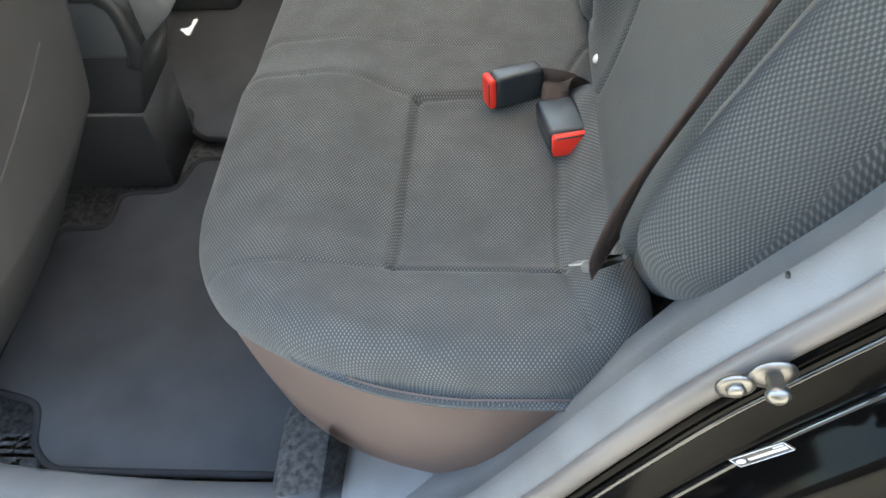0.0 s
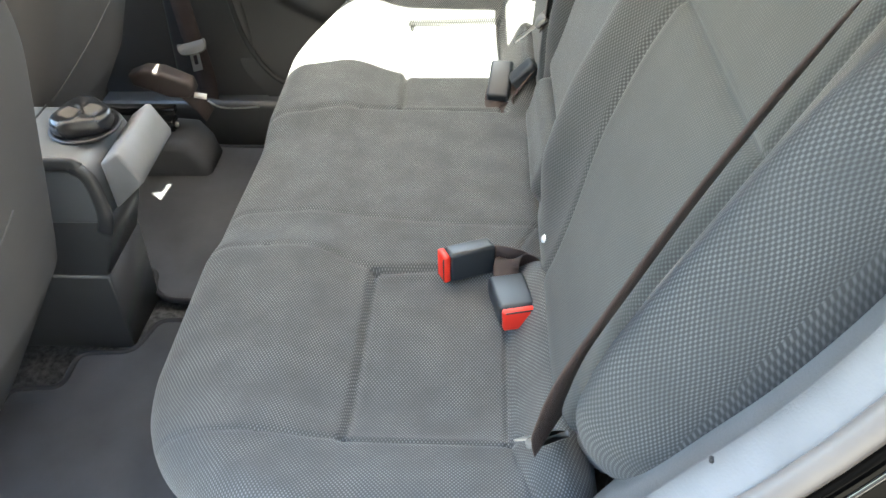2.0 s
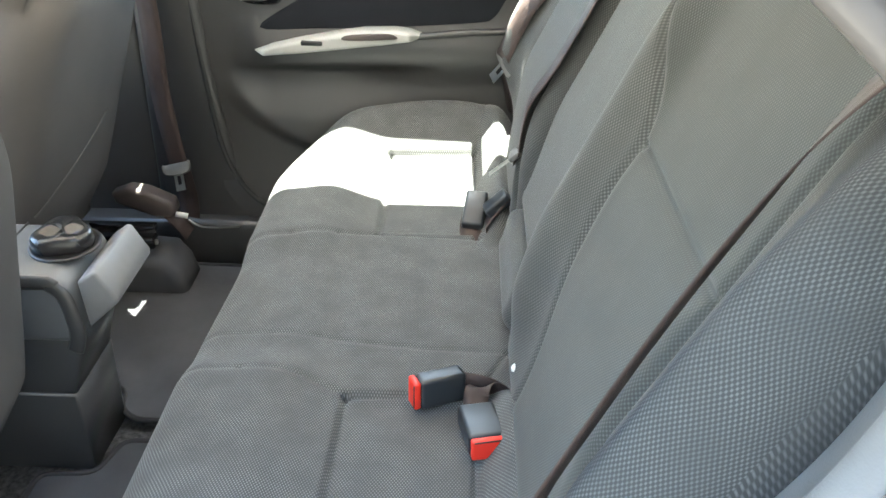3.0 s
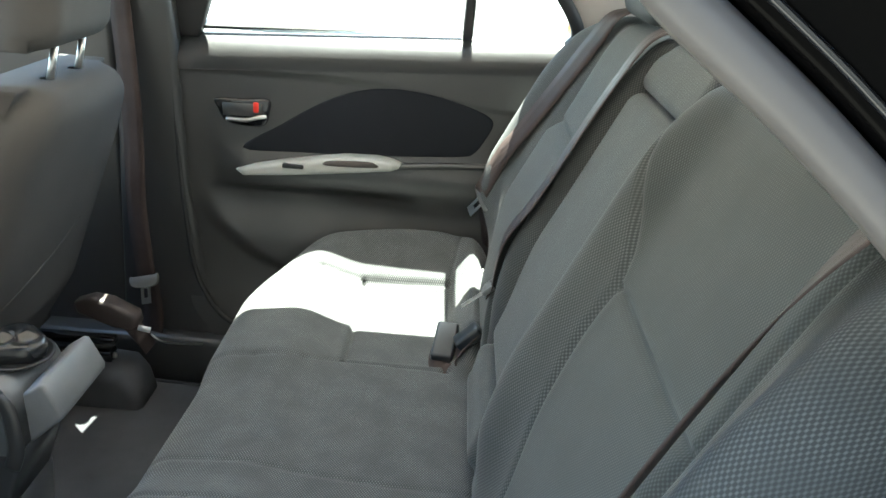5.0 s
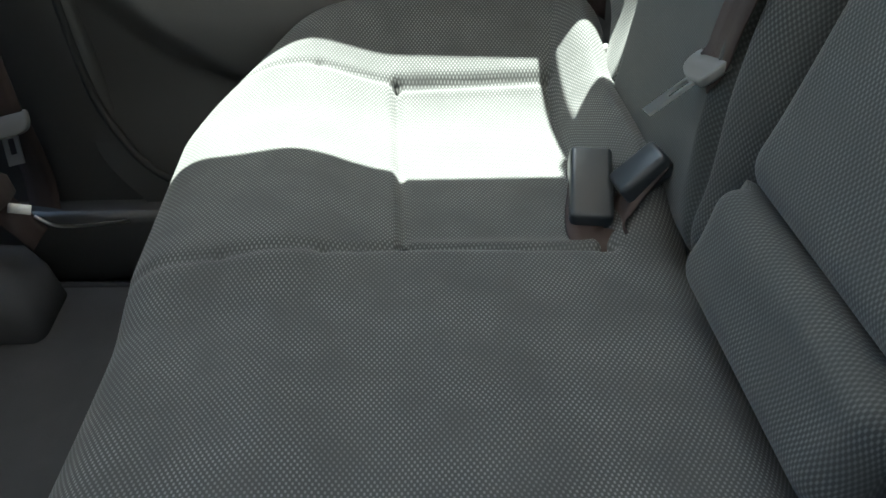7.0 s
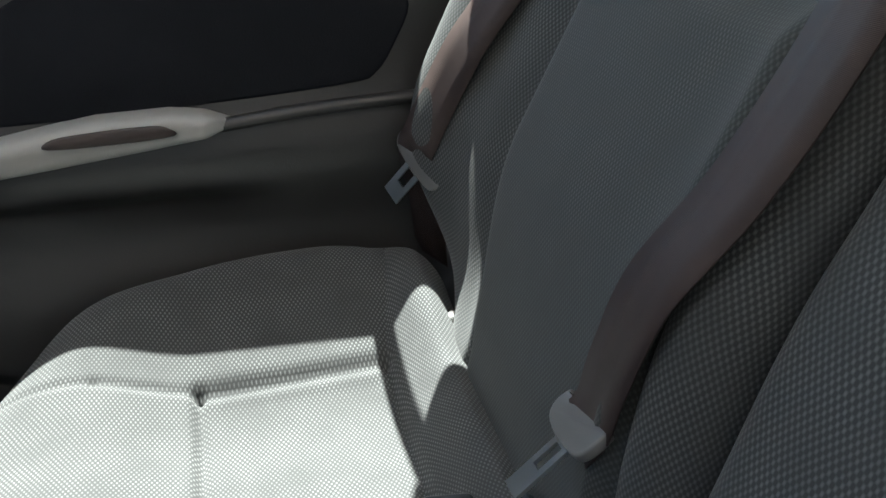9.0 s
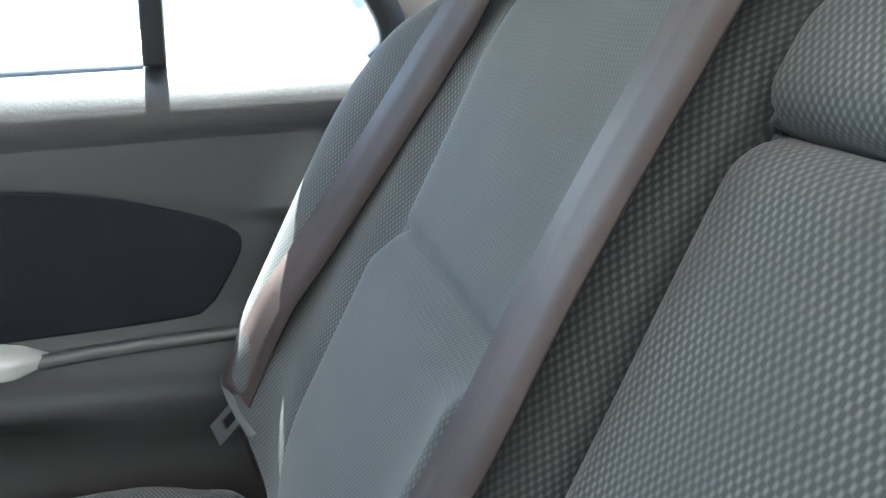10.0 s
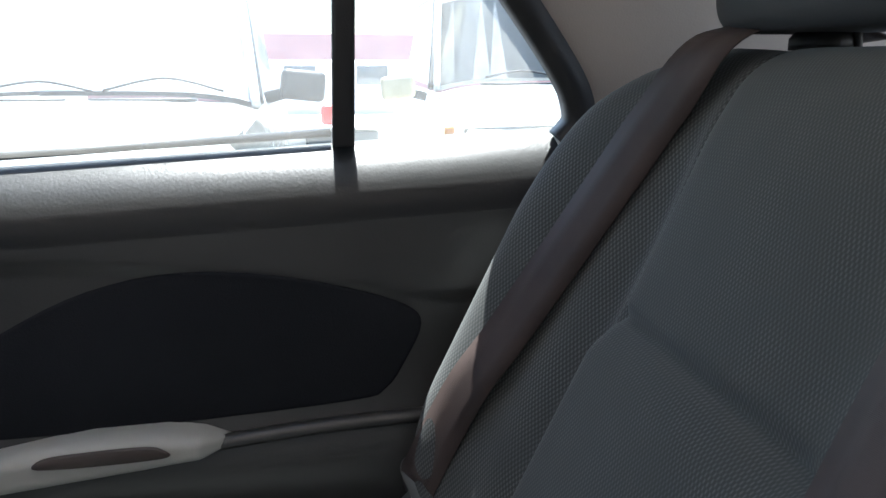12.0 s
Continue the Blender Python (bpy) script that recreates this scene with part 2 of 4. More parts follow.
    return bm


def box(x0, x1, y0, y1, z0, z1, bevel=0.004, segments=2, into=None, m=None):
    bm = into or bmesh.new()
    vs = [bm.verts.new((x, y, z)) for x in (x0, x1) for y in (y0, y1) for z in (z0, z1)]
    fs = [bm.faces.new([vs[k] for k in f]) for f in ((0, 1, 3, 2), (4, 6, 7, 5), (0, 4, 5, 1), (2, 3, 7, 6), (0, 2, 6, 4), (1, 5, 7, 3))]
    bmesh.ops.recalc_face_normals(bm, faces=fs)
    if bevel:
        edges = list({e for f in fs for e in f.edges})
        made = bmesh.ops.bevel(bm, geom=edges, offset=bevel, segments=segments, affect="EDGES", profile=0.5)
        vs = list({v for f in made["faces"] for v in f.verts} | {v for v in vs if v.is_valid})
    if m:
        bmesh.ops.transform(bm, matrix=m, verts=vs)
    return bm


def prism(outline, y0, y1, bevel=0.006, segments=3, place=None):
    """An outline in x and z, given depth from y0 to y1, its edges rounded. place(x, y, z) may bend it."""
    bm = bmesh.new()
    a = [bm.verts.new((x, y0, z)) for x, z in outline]
    b = [bm.verts.new((x, y1, z)) for x, z in outline]
    n = len(a)
    caps = [bm.faces.new(a), bm.faces.new(b[::-1])]
    for k in range(n):
        bm.faces.new((a[(k + 1) % n], a[k], b[k], b[(k + 1) % n]))
    bmesh.ops.recalc_face_normals(bm, faces=bm.faces)
    if bevel:
        edges = list({e for f in caps for e in f.edges})
        bmesh.ops.bevel(bm, geom=edges, offset=bevel, segments=segments, affect="EDGES", profile=0.5)
    if place:
        for v in bm.verts:
            v.co = place(*v.co)
    return bm


def smooth_line(points, steps=8, closed=False):
    """A soft curve through points (Catmull-Rom)."""
    pts, out = [Vector(p) for p in points], []
    n = len(pts)
    for k in range(n if closed else n - 1):
        if closed:
            p0, p1, p2, p3 = pts[k - 1], pts[k], pts[(k + 1) % n], pts[(k + 2) % n]
        else:
            p0, p1, p2, p3 = pts[max(k - 1, 0)], pts[k], pts[k + 1], pts[min(k + 2, n - 1)]
        for s in range(steps):
            t = s / steps
            out.append(0.5 * (2 * p1 + (p2 - p0) * t + (2 * p0 - 5 * p1 + 4 * p2 - p3) * t * t + (3 * p1 - p0 - 3 * p2 + p3) * t ** 3))
    if not closed:
        out.append(pts[-1])
    return out


def sweep(line, profile, across, closed_profile=True, cap=True):
    """A profile of (a, b) drawn along a line: a goes along across(k), b along the third direction."""
    bm = bmesh.new()
    uvl = bm.loops.layers.uv.new("UVMap")
    rings, run = [], 0.0
    n, runs = len(line), []
    for k, p in enumerate(line):
        if k:
            run += (p - line[k - 1]).length
        runs.append(run)
        t = (line[min(k + 1, n - 1)] - line[max(k - 1, 0)]).normalized()
        side = Vector(across(k) if callable(across) else across)
        side = (side - t * side.dot(t)).normalized()
        third = t.cross(side)
        rings.append([bm.verts.new(p + side * a + third * b) for a, b in profile])
    m = len(profile)
    for k in range(n - 1):
        for i in range(m if closed_profile else m - 1):
            f = bm.faces.new((rings[k][i], rings[k][(i + 1) % m], rings[k + 1][(i + 1) % m], rings[k + 1][i]))
            for lp, (kk, ii) in zip(f.loops, ((k, i), (k, i + 1), (k + 1, i + 1), (k + 1, i))):
                lp[uvl].uv = (profile[ii % m][0], runs[kk])
    if cap and closed_profile:
        bm.faces.new(rings[0][::-1])
        bm.faces.new(rings[-1])
    bmesh.ops.recalc_face_normals(bm, faces=bm.faces)
    return bm


def ring(r, n=12, sx=1.0):
    return [(r * sx * math.cos(2 * math.pi * k / n), r * math.sin(2 * math.pi * k / n)) for k in range(n)]


def tube(points, r, n=10, steps=6):
    line = smooth_line(points, steps) if len(points) > 2 else [Vector(p) for p in points]
    d = (line[-1] - line[0]).normalized()
    return sweep(line, ring(r, n), (0, 0, 1) if abs(d.z) < 0.8 else (0, 1, 0))


def strap(points, width=0.047, thick=0.0014, across=(0, 1, 0), steps=8):
    w, t = width / 2, thick / 2
    return sweep(smooth_line(points, steps), [(-w, -t), (-w * 0.3, -t), (w * 0.3, -t), (w, -t), (w, t), (w * 0.3, t), (-w * 0.3, t), (-w, t)], across)


def lathe(profile, n=24, m=None):
    """A turned form: profile of (radius, height) round z."""
    bm = bmesh.new()
    rings = [[bm.verts.new((r * math.cos(2 * math.pi * k / n), r * math.sin(2 * math.pi * k / n), z)) for k in range(n)] for r, z in profile]
    for a, b in zip(rings, rings[1:]):
        for k in range(n):
            bm.faces.new((a[k], a[(k + 1) % n], b[(k + 1) % n], b[k]))
    bm.faces.new(rings[0][::-1])
    bm.faces.new(rings[-1])
    bmesh.ops.recalc_face_normals(bm, faces=bm.faces)
    if m:
        bmesh.ops.transform(bm, matrix=m, verts=bm.verts)
    return bm


def sheet(f, nu, nv, thick=0.0):
    """A surface f(s, t), s and t from 0 to 1."""
    bm = bmesh.new()
    uvl = bm.loops.layers.uv.new("UVMap")
    g = [[bm.verts.new(f(i / nu, j / nv)) for i in range(nu + 1)] for j in range(nv + 1)]
    for j in range(nv):
        for i in range(nu):
            fc = bm.faces.new((g[j][i], g[j][i + 1], g[j + 1][i + 1], g[j + 1][i]))
            for lp in fc.loops:
                lp[uvl].uv = (lp.vert.co.x, lp.vert.co.z)
    if thick:
        bmesh.ops.solidify(bm, geom=bm.faces[:], thickness=thick)
        bmesh.ops.recalc_face_normals(bm, faces=bm.faces)
    return bm


def split(bm, kind, mats, parent, labels, rest):
    """Part a stitched cover along its seams: kind(face middle) names the piece each face belongs to."""
    bm.faces.ensure_lookup_table()
    bm.normal_update()
    keep_n = bm.verts.layers.float_vector.new("cover_normal")
    for v in bm.verts:
        v[keep_n] = v.normal
    names = {}
    for f in bm.faces:
        names.setdefault(kind(f.calc_center_median()), []).append(f.index)
    for name, keep in sorted(names.items()):
        one = bm.copy()
        one.faces.ensure_lookup_table()
        keep = set(keep)
        bmesh.ops.delete(one, geom=[f for f in one.faces if f.index not in keep], context="FACES")
        ob = part(name.split(":")[0], one, mats.get(name, rest), label=labels.get(name, ""))
        ob.data.normals_split_custom_set_from_vertices([tuple(d.vector) for d in ob.data.attributes["cover_normal"].data])
        adopt(parent, ob)
    bm.free()


# ---- ground and cabin shell ----
def xb(z):
    """Where the seat back's middle plane stands at height z."""
    return 0.50 + 0.475 * (z - 0.37)


def ytum(z):
    """The far side wall leans in above the window sill."""
    return 0.70 - 0.20 * max(0.0, z - 0.81)


bm = bmesh.new()
bmesh.ops.create_grid(bm, x_segments=120, y_segments=120, size=1200)
for v in bm.verts:
    v.co.z = -0.34 + 0.01 * noise.noise(v.co * 0.3)
tagged(part("ground", bm, M_GROUND), "sunlit worn asphalt of the car park", "ground", kind="structure")

shell = thing("car_shell", "dark car body shell around the rear seats", "car body", kind="structure")
part("floor", sheet(lambda s, t: Vector((-1.35 + 1.75 * s, -0.72 + 1.38 * t, -0.012 + 0.013 * math.exp(-((t - 0.5) / 0.09) ** 2))), 40, 40, 0.02), M_CARPET, shell)
part("heel_panel", sheet(lambda s, t: Vector((0.14 + 0.05 * s, -0.64 + 1.28 * t, -0.01 + 0.20 * s)), 6, 20, 0.02), M_CARPET, shell)
part("firewall", box(-1.42, -1.35, -0.72, 0.72, -0.1, 0.72, 0.02), M_DARKPL, shell)
part("rear_floor", box(0.40, 1.5, -0.66, 0.66, 0.05, 0.10, 0.01), M_DARKPL, shell)
part("boot_wall", box(1.42, 1.5, -0.66, 0.66, 0.10, 0.85, 0.01), M_DARKPL, shell)


def roof_point(s, t):
    x, y = -0.95 + 1.73 * s, -0.60 + 1.20 * t
    return Vector((x, y, 1.175 - 0.05 * abs(2 * t - 1) ** 3 - 0.05 * max(0, s - 0.75) / 0.25))


tagged(part("ceiling", sheet(roof_point, 40, 24, 0.03), M_ROOF), "light grey cloth headliner of the car", "headliner", kind="structure")

# parcel shelf and rear window
shelf = part("parcel_shelf", box(0.76, 1.40, -0.64, 0.64, 0.845, 0.870, 0.008), M_CARPET)
tagged(shelf, "dark carpeted shelf behind the rear seat", "parcel shelf", kind="structure")
rear_win = thing("rear_window", "sloping rear window of the car, glaring with daylight", "window", (1.15, 0, 1.0), kind="structure")
pane = part("pane", sheet(lambda s, t: Vector((0.79 + 0.52 * s, -0.58 + 1.16 * t, 1.115 - 0.245 * s)), 4, 4, 0.004), M_GLASS, smooth=False)
pane.visible_shadow = False
frame_top = part("window_frame", box(0.765, 0.80, -0.60, 0.60, 1.10, 1.13, 0.006), M_DARKPL)
adopt(rear_win, pane, frame_top)

# far pillars
EDGE = [(0.425, 1.10), (0.445, 1.045), (0.50, 1.005), (0.552, 0.962), (0.60, 0.905), (0.636, 0.855), (0.645, 0.825), (0.632, 0.806)]
pillar = part("rear_pillar_trim", prism(EDGE + [(0.66, 0.70), (1.40, 0.70), (0.98, 0.86), (0.81, 1.065), (0.74, 1.15), (0.43, 1.15)], 0.0, 0.05, 0.008, 2,
                                        lambda x, y, z: Vector((x, ytum(z) - 0.02 - 0.09 * ramp(x, 0.62, 0.95) * ramp(z, 0.8, 0.95) + y, z))), M_ROOF)
tagged(pillar, "light grey moulded trim of the rear roof pillar", "pillar trim", kind="structure")
pillar = part("rear_pillar_trim", prism([(x, z) for x, z in EDGE] + [(0.66, 0.70), (1.40, 0.70), (0.98, 0.86), (0.81, 1.065), (0.74, 1.15), (0.43, 1.15)], 0.0, 0.05, 0.008, 2,
                                        lambda x, y, z: Vector((x + 0.03, -ytum(z) + 0.03 - y, z))), M_ROOF)
tagged(pillar, "light grey moulded trim of the rear roof pillar", "pillar trim", kind="structure")
far_sill = part("far_door_sill", prism([(-0.60, -0.02), (0.45, -0.02), (0.45, 0.10), (-0.60, 0.10)], 0.615, 0.70, 0.015, 3), M_DOOR)
tagged(far_sill, "dark grey plastic sill below the far doors", "door sill", kind="structure")
seam = part("headliner_seam", sweep(smooth_line([(0.445, 0.6325, 1.044), (0.46, 0.6325, 1.041), (0.509, 0.6325, 1.038), (0.604, 0.6325, 1.041), (0.692, 0.6205, 1.047), (0.724, 0.6085, 1.052), (0.739, 0.6015, 1.061), (0.747, 0.5965, 1.073)], 6), ring(0.0014, 6), (0, 1, 0)), M_STRIP)
tagged(seam, "thin seam between pillar trim and headliner", "seam", kind="structure")
seal = part("window_seal", sweep(smooth_line([(x, ytum(z) - 0.012, z) for x, z in EDGE], 6), [(-0.022, -0.009), (0.006, -0.009), (0.011, -0.004), (0.011, 0.006), (0.004, 0.015), (-0.022, 0.015)], (0, 1, 0)), M_DARKPL)
tagged(seal, "dark rubber seal along the rear door window", "window seal", kind="structure")

bp = part("middle_pillar_trim", prism([(-0.30, -0.01), (-0.06, -0.01), (-0.10, 0.20), (-0.135, 0.45), (-0.15, 0.75), (-0.17, 1.15), (-0.30, 1.15), (-0.275, 0.75)], 0.0, 0.07, 0.015, 3,
                                      lambda x, y, z: Vector((x, ytum(z) - 0.045 + y, z))), M_DOOR)
tagged(bp, "dark grey plastic trim of the middle pillar", "pillar trim", kind="structure")
rail = part("roof_rail", box(-1.0, 0.45, 0.56, 0.622, 1.10, 1.17, 0.01), M_ROOF)
tagged(rail, "light grey roof rail above the far doors", "roof rail", kind="structure")
rail = part("roof_rail", box(-1.0, 0.45, -0.66, -0.56, 1.10, 1.17, 0.01), M_ROOF)
tagged(rail, "light grey roof rail above the open door", "roof rail", kind="structure")
fd = part("front_door_panel", box(-1.30, -0.285, 0.672, 0.74, -0.05, 0.80, 0.012), M_DOOR)
tagged(fd, "dark grey inner panel of the front passenger door", "door", kind="structure")

# ---- far rear door ----
def sill_z(x):
    return 0.811 + 0.062 * (x - 0.42)


door = thing("door_1", "closed rear car door with dark grey inner panel", "door", (0.25, 0.70, 0.4), kind="structure")


def door_surface(x, z):
    """How far the door's inner skin stands towards the cabin."""
    y = 0.668
    rim = 0.697 - 0.040 * ramp(x, 0.12, 0.56) ** 1.3
    y -= 0.006 * ramp(z, rim - 0.002, rim + 0.012)
    y -= 0.016 * ramp(((x - 0.25) / 0.34) ** 2 + ((z - 0.45) / 0.20) ** 2, 1.18, 0.88) * ramp(z, 0.45, 0.34)
    y -= 0.018 * math.exp(-((z - 0.50) / 0.05) ** 2) * ramp(x, -0.08, 0.0)
    y += 0.014 * ramp(z, 0.470 + 0.01 * x, 0.448 + 0.01 * x) * ramp(z, 0.28, 0.44) * ramp(x, -0.09, 0.0) * ramp(x, 0.38, 0.24)
    y -= 0.02 * ramp(z, 0.30, 0.12)
    return y


def skin_z(s, t):
    return 0.05 + (sill_z(-0.135 + 0.83 * s) - 0.126) * t


skin = part("door_panel", sheet(lambda s, t: Vector((-0.155 + 0.02 * (1 - t) + 0.07 * ramp(t, 0.22, 0.0) * (1 - s) + 0.85 * s, door_surface(-0.135 + 0.83 * s, skin_z(s, t)), skin_z(s, t))), 100, 130), M_DOOR)
LEDGE = smooth_line([(0.6625, -0.078, 0), (0.6635, -0.062, 0), (0.667, -0.049, 0), (0.674, -0.038, 0), (0.686, -0.026, 0), (0.702, -0.015, 0), (0.716, -0.009, 0)], 4)
ledge = part("window_ledge", sheet(lambda s, t: Vector((-0.155 + 0.85 * s, LEDGE[int(round(t * 24))].x, sill_z(-0.155 + 0.85 * s) + LEDGE[int(round(t * 24))].y)), 20, 24, 0.004), M_DOOR)
INS = [(-0.02, 0.545), (0.06, 0.60), (0.13, 0.645), (0.20, 0.678), (0.28, 0.694), (0.36, 0.69), (0.43, 0.675), (0.485, 0.655), (0.50, 0.635), (0.485, 0.60), (0.465, 0.572), (0.43, 0.562), (0.25, 0.55), (0.10, 0.545)]
inset = part("cloth_inset", prism([tuple(p)[:2] for p in smooth_line([(x, z, 0) for x, z in INS], 4, True)], 0.0, 0.02, 0.004, 2,
                                  lambda x, y, z: Vector((x, door_surface(x, z) - 0.003 + y, z))), M_INSET, label="dark cloth inset")
ARM_TOP = [(-0.036, 0.500), (-0.017, 0.507), (0.010, 0.517), (0.069, 0.530), (0.156, 0.545), (0.200, 0.552), (0.265, 0.554), (0.298, 0.549), (0.330, 0.537)]
ARM_LOW = [(-0.036, 0.498), (-0.010, 0.493), (0.068, 0.499), (0.156, 0.509), (0.244, 0.520), (0.298, 0.528), (0.330, 0.535)]


def along(line, x):
    """The height of a line of points at x."""
    for (xa, za), (xe, ze) in zip(line, line[1:]):
        if x <= xe:
            return za + (ze - za) * (x - xa) / (xe - xa)
    return line[-1][1]


def arm_point(s, t):
    """The armrest strip: from the door below, round its nose, and back to the door above."""
    x = -0.036 + 0.366 * s
    top, low = along(ARM_TOP, x), along(ARM_LOW, x)
    a = math.pi * (t - 0.5)
    deep = 0.040 * min(1.0, 12 * s + 0.15, 9 * (1 - s) + 0.15)
    return Vector((x, 0.664 - deep * abs(math.cos(a)) ** 0.35, (top + low) / 2 + (top - low) / 2 * math.copysign(abs(math.sin(a)) ** 0.6, a)))


arm = part("armrest", sheet(arm_point, 90, 24, 0.003), M_SILVER, label="silver painted armrest strip")
cup = part("pull_cup", prism([tuple(p)[:2] for p in smooth_line([(x, z, 0) for x, z in [(0.160, 0.533), (0.164, 0.541), (0.205, 0.5455), (0.250, 0.547), (0.264, 0.544), (0.268, 0.537), (0.22, 0.5335)]], 4, True)], 0.621, 0.650, 0.0008, 1), M_COVER)
switch = part("window_switch", box(0.072, 0.116, 0.6205, 0.650, 0.520, 0.529, 0.002), M_DARKPL)
crease = part("armrest_shelf", sweep(smooth_line([(0.30, 0.650, 0.534), (0.40, 0.652, 0.544), (0.52, 0.656, 0.549)], 5), ring(0.007, 8, 1.4), (0, 1, 0)), M_DOOR)
hb = part("handle_bezel", prism([tuple(p)[:2] for p in smooth_line([(x, z, 0) for x, z in [(-0.075, 0.645), (-0.02, 0.648), (0.035, 0.650), (0.036, 0.62), (0.025, 0.595), (-0.02, 0.592), (-0.055, 0.60), (-0.07, 0.625)]], 4, True)], 0, 0.02, 0.004, 2,
                                lambda x, y, z: Vector((x, 0.658 + y, z))), M_GLOSS)
hs = part("handle_recess", prism([(-0.058, 0.612), (0.024, 0.614), (0.026, 0.641), (-0.060, 0.638)], 0.6565, 0.662, 0.001, 1), M_DOOR)
dseal = part("door_seal", sweep(smooth_line([(-0.166, 0.664, 0.76), (-0.162, 0.662, 0.697), (-0.155, 0.660, 0.523), (-0.134, 0.656, 0.296), (-0.105, 0.652, 0.205), (-0.06, 0.648, 0.145), (0.02, 0.645, 0.105)], 6), ring(0.0065, 8), (0, 1, 0)), M_DARKPL, label="black rubber door seal")
hl = part("handle_lever", sweep(smooth_line([(-0.05, 0.654, 0.606), (-0.01, 0.650, 0.607), (0.015, 0.650, 0.614), (0.033, 0.654, 0.616)], 5), ring(0.005, 8, 1.2), (0, 1, 0)), M_STEEL, label="chrome lever")
lk = part("lock_tab", box(0.005, 0.016, 0.653, 0.664, 0.622, 0.644, 0.003), M_RED, label="lock tab with red mark")
bar = part("divider_bar", prism([(0.421, 0.80), (0.441, 0.80), (0.446, 1.13), (0.426, 1.13)], 0.0, 0.03, 0.004, 2, lambda x, y, z: Vector((x, ytum(z) - 0.012 + y, z))), M_DARKPL)
sillrub = part("sill_rubber", sweep([Vector((-0.13, 0.712, 0.778)), Vector((0.42, 0.712, 0.812))], ring(0.004, 8), (0, 1, 0)), M_DARKPL)
gl1 = part("window_pane", sheet(lambda s, t: Vector((-0.14 + 0.565 * s, ytum(0.76 + 0.35 * t) + 0.012, 0.76 + 0.35 * t)), 2, 2, 0.004), M_GLASS, smooth=False)
gl2 = part("quarter_pane", sheet(lambda s, t: Vector((0.436 + 0.22 * s, ytum(0.80 + 0.31 * t) + 0.012, 0.80 + 0.31 * t)), 2, 2, 0.004), M_GLASS, smooth=False)
gl1.visible_shadow = gl2.visible_shadow = False
# Unseen top is widened and raised to shade the floor from the sun.
fleg = part("window_front_frame", prism([(-0.178, 0.76), (-0.115, 0.76), (0.035, 1.16), (-0.20, 1.16)], 0.0, 0.03, 0.004, 2, lambda x, y, z: Vector((x, ytum(z) - 0.010 + y, z))), M_DARKPL)
outer = part("outer_skin", prism([(-0.14, -0.05), (0.75, -0.05), (0.75, 0.80), (0.42, 0.79), (-0.14, 0.755)], 0.735, 0.78, 0.012, 2), M_PAINT)
adopt(arm, cup, switch)
adopt(hb, hs, hl, lk)
adopt(door, dseal, skin, ledge, inset, arm, crease, hb, bar, sillrub, gl1, gl2, fleg, outer)

# ---- open near door opening: sill, trim, seal, painted frame ----
LOOP = [(-0.60, 0.30), (-0.30, 0.155), (-0.05, 0.098), (0.20, 0.112), (0.325, 0.180), (0.399, 0.288), (0.457, 0.395), (0.507, 0.483), (0.551, 0.545), (0.596, 0.607), (0.635, 0.68), (0.662, 0.76), (0.672, 0.82), (0.650, 0.875), (0.60, 0.925), (0.55, 0.968), (0.50, 1.005), (0.44, 1.05), (0.30, 1.09), (-0.6, 1.11)]
loop3 = smooth_line([(x, -0.71 + 0.20 * max(0, z - 0.8), z) for x, z in LOOP], 8)
frame_near = thing("door_opening", "open rear door opening of the black car", "door frame", (0.4, -0.72, 0.3), kind="structure")
strip = part("weatherstrip", sweep(loop3, [(0.000, -0.004), (0.006, -0.009), (0.012, -0.008), (0.016, -0.003), (0.017, 0.004), (0.014, 0.011), (0.008, 0.014), (0.000, 0.012)], (0, -1, 0)), M_STRIP, label="grey rubber door seal")
flange = part("painted_frame", sweep(loop3, [(0.002, 0.012), (0.013, 0.017), (0.0145, 0.0185), (0.015, 0.021), (0.022, 0.058), (0.024, 0.060), (0.027, 0.0605), (0.066, 0.062), (0.070, 0.064), (0.072, 0.068), (0.078, 0.16), (0.10, 0.17), (0.10, 0.19), (0.0, 0.19)], (0, -1, 0)), M_PAINT, label="glossy black painted door frame")
trim = part("inner_trim", sweep(smooth_line([(x, -0.71, z) for x, z in LOOP[:13]], 8), [(0.004, 0.020), (0.004, -0.004), (0.000, -0.008), (-0.016, -0.012), (-0.028, -0.0125), (-0.033, -0.009), (-0.037, -0.002), (-0.06, 0.006), (-0.10, 0.028), (-0.115, 0.06), (-0.115, 0.09)], (0, -1, 0)), M_GREYPL, label="blue-grey plastic sill and wheel-arch trim")
bead = part("flange_edge", sweep([p + Vector((0, -0.0205, 0)) for p in loop3], [(0.0022 * math.cos(t), 0.0235 + 0.0022 * math.sin(t)) for t in [k * math.pi / 4 for k in range(8)]], (0, -1, 0)), M_GLOSS)
bead2 = part("frame_step", sweep([p + Vector((0, -0.030, 0)) for p in loop3], [(0.004 * math.cos(t), 0.0635 + 0.004 * math.sin(t)) for t in [k * math.pi / 4 for k in range(8)]], (0, -1, 0)), M_GLOSS)
adopt(flange, bead, bead2)
adopt(frame_near, strip, flange, trim)

# ---- rear seat cushion ----
def cushion_front(y):
    start, span, depth = (0.40, 0.252, 0.30) if y > 0 else (0.38, 0.272, 0.34)
    t = min(max((abs(y) - start) / span, 0), 1)
    return 0.028 + 0.010 * ramp(y, -0.15, 0.15) + depth * (1 - math.sqrt(max(0, 1 - t * t)))


def cushion_rear(y):
    t = min(max((abs(y) - 0.57) / 0.085, 0), 1)
    return 0.515 - 0.10 * (1 - math.sqrt(max(0, 1 - t * t)))


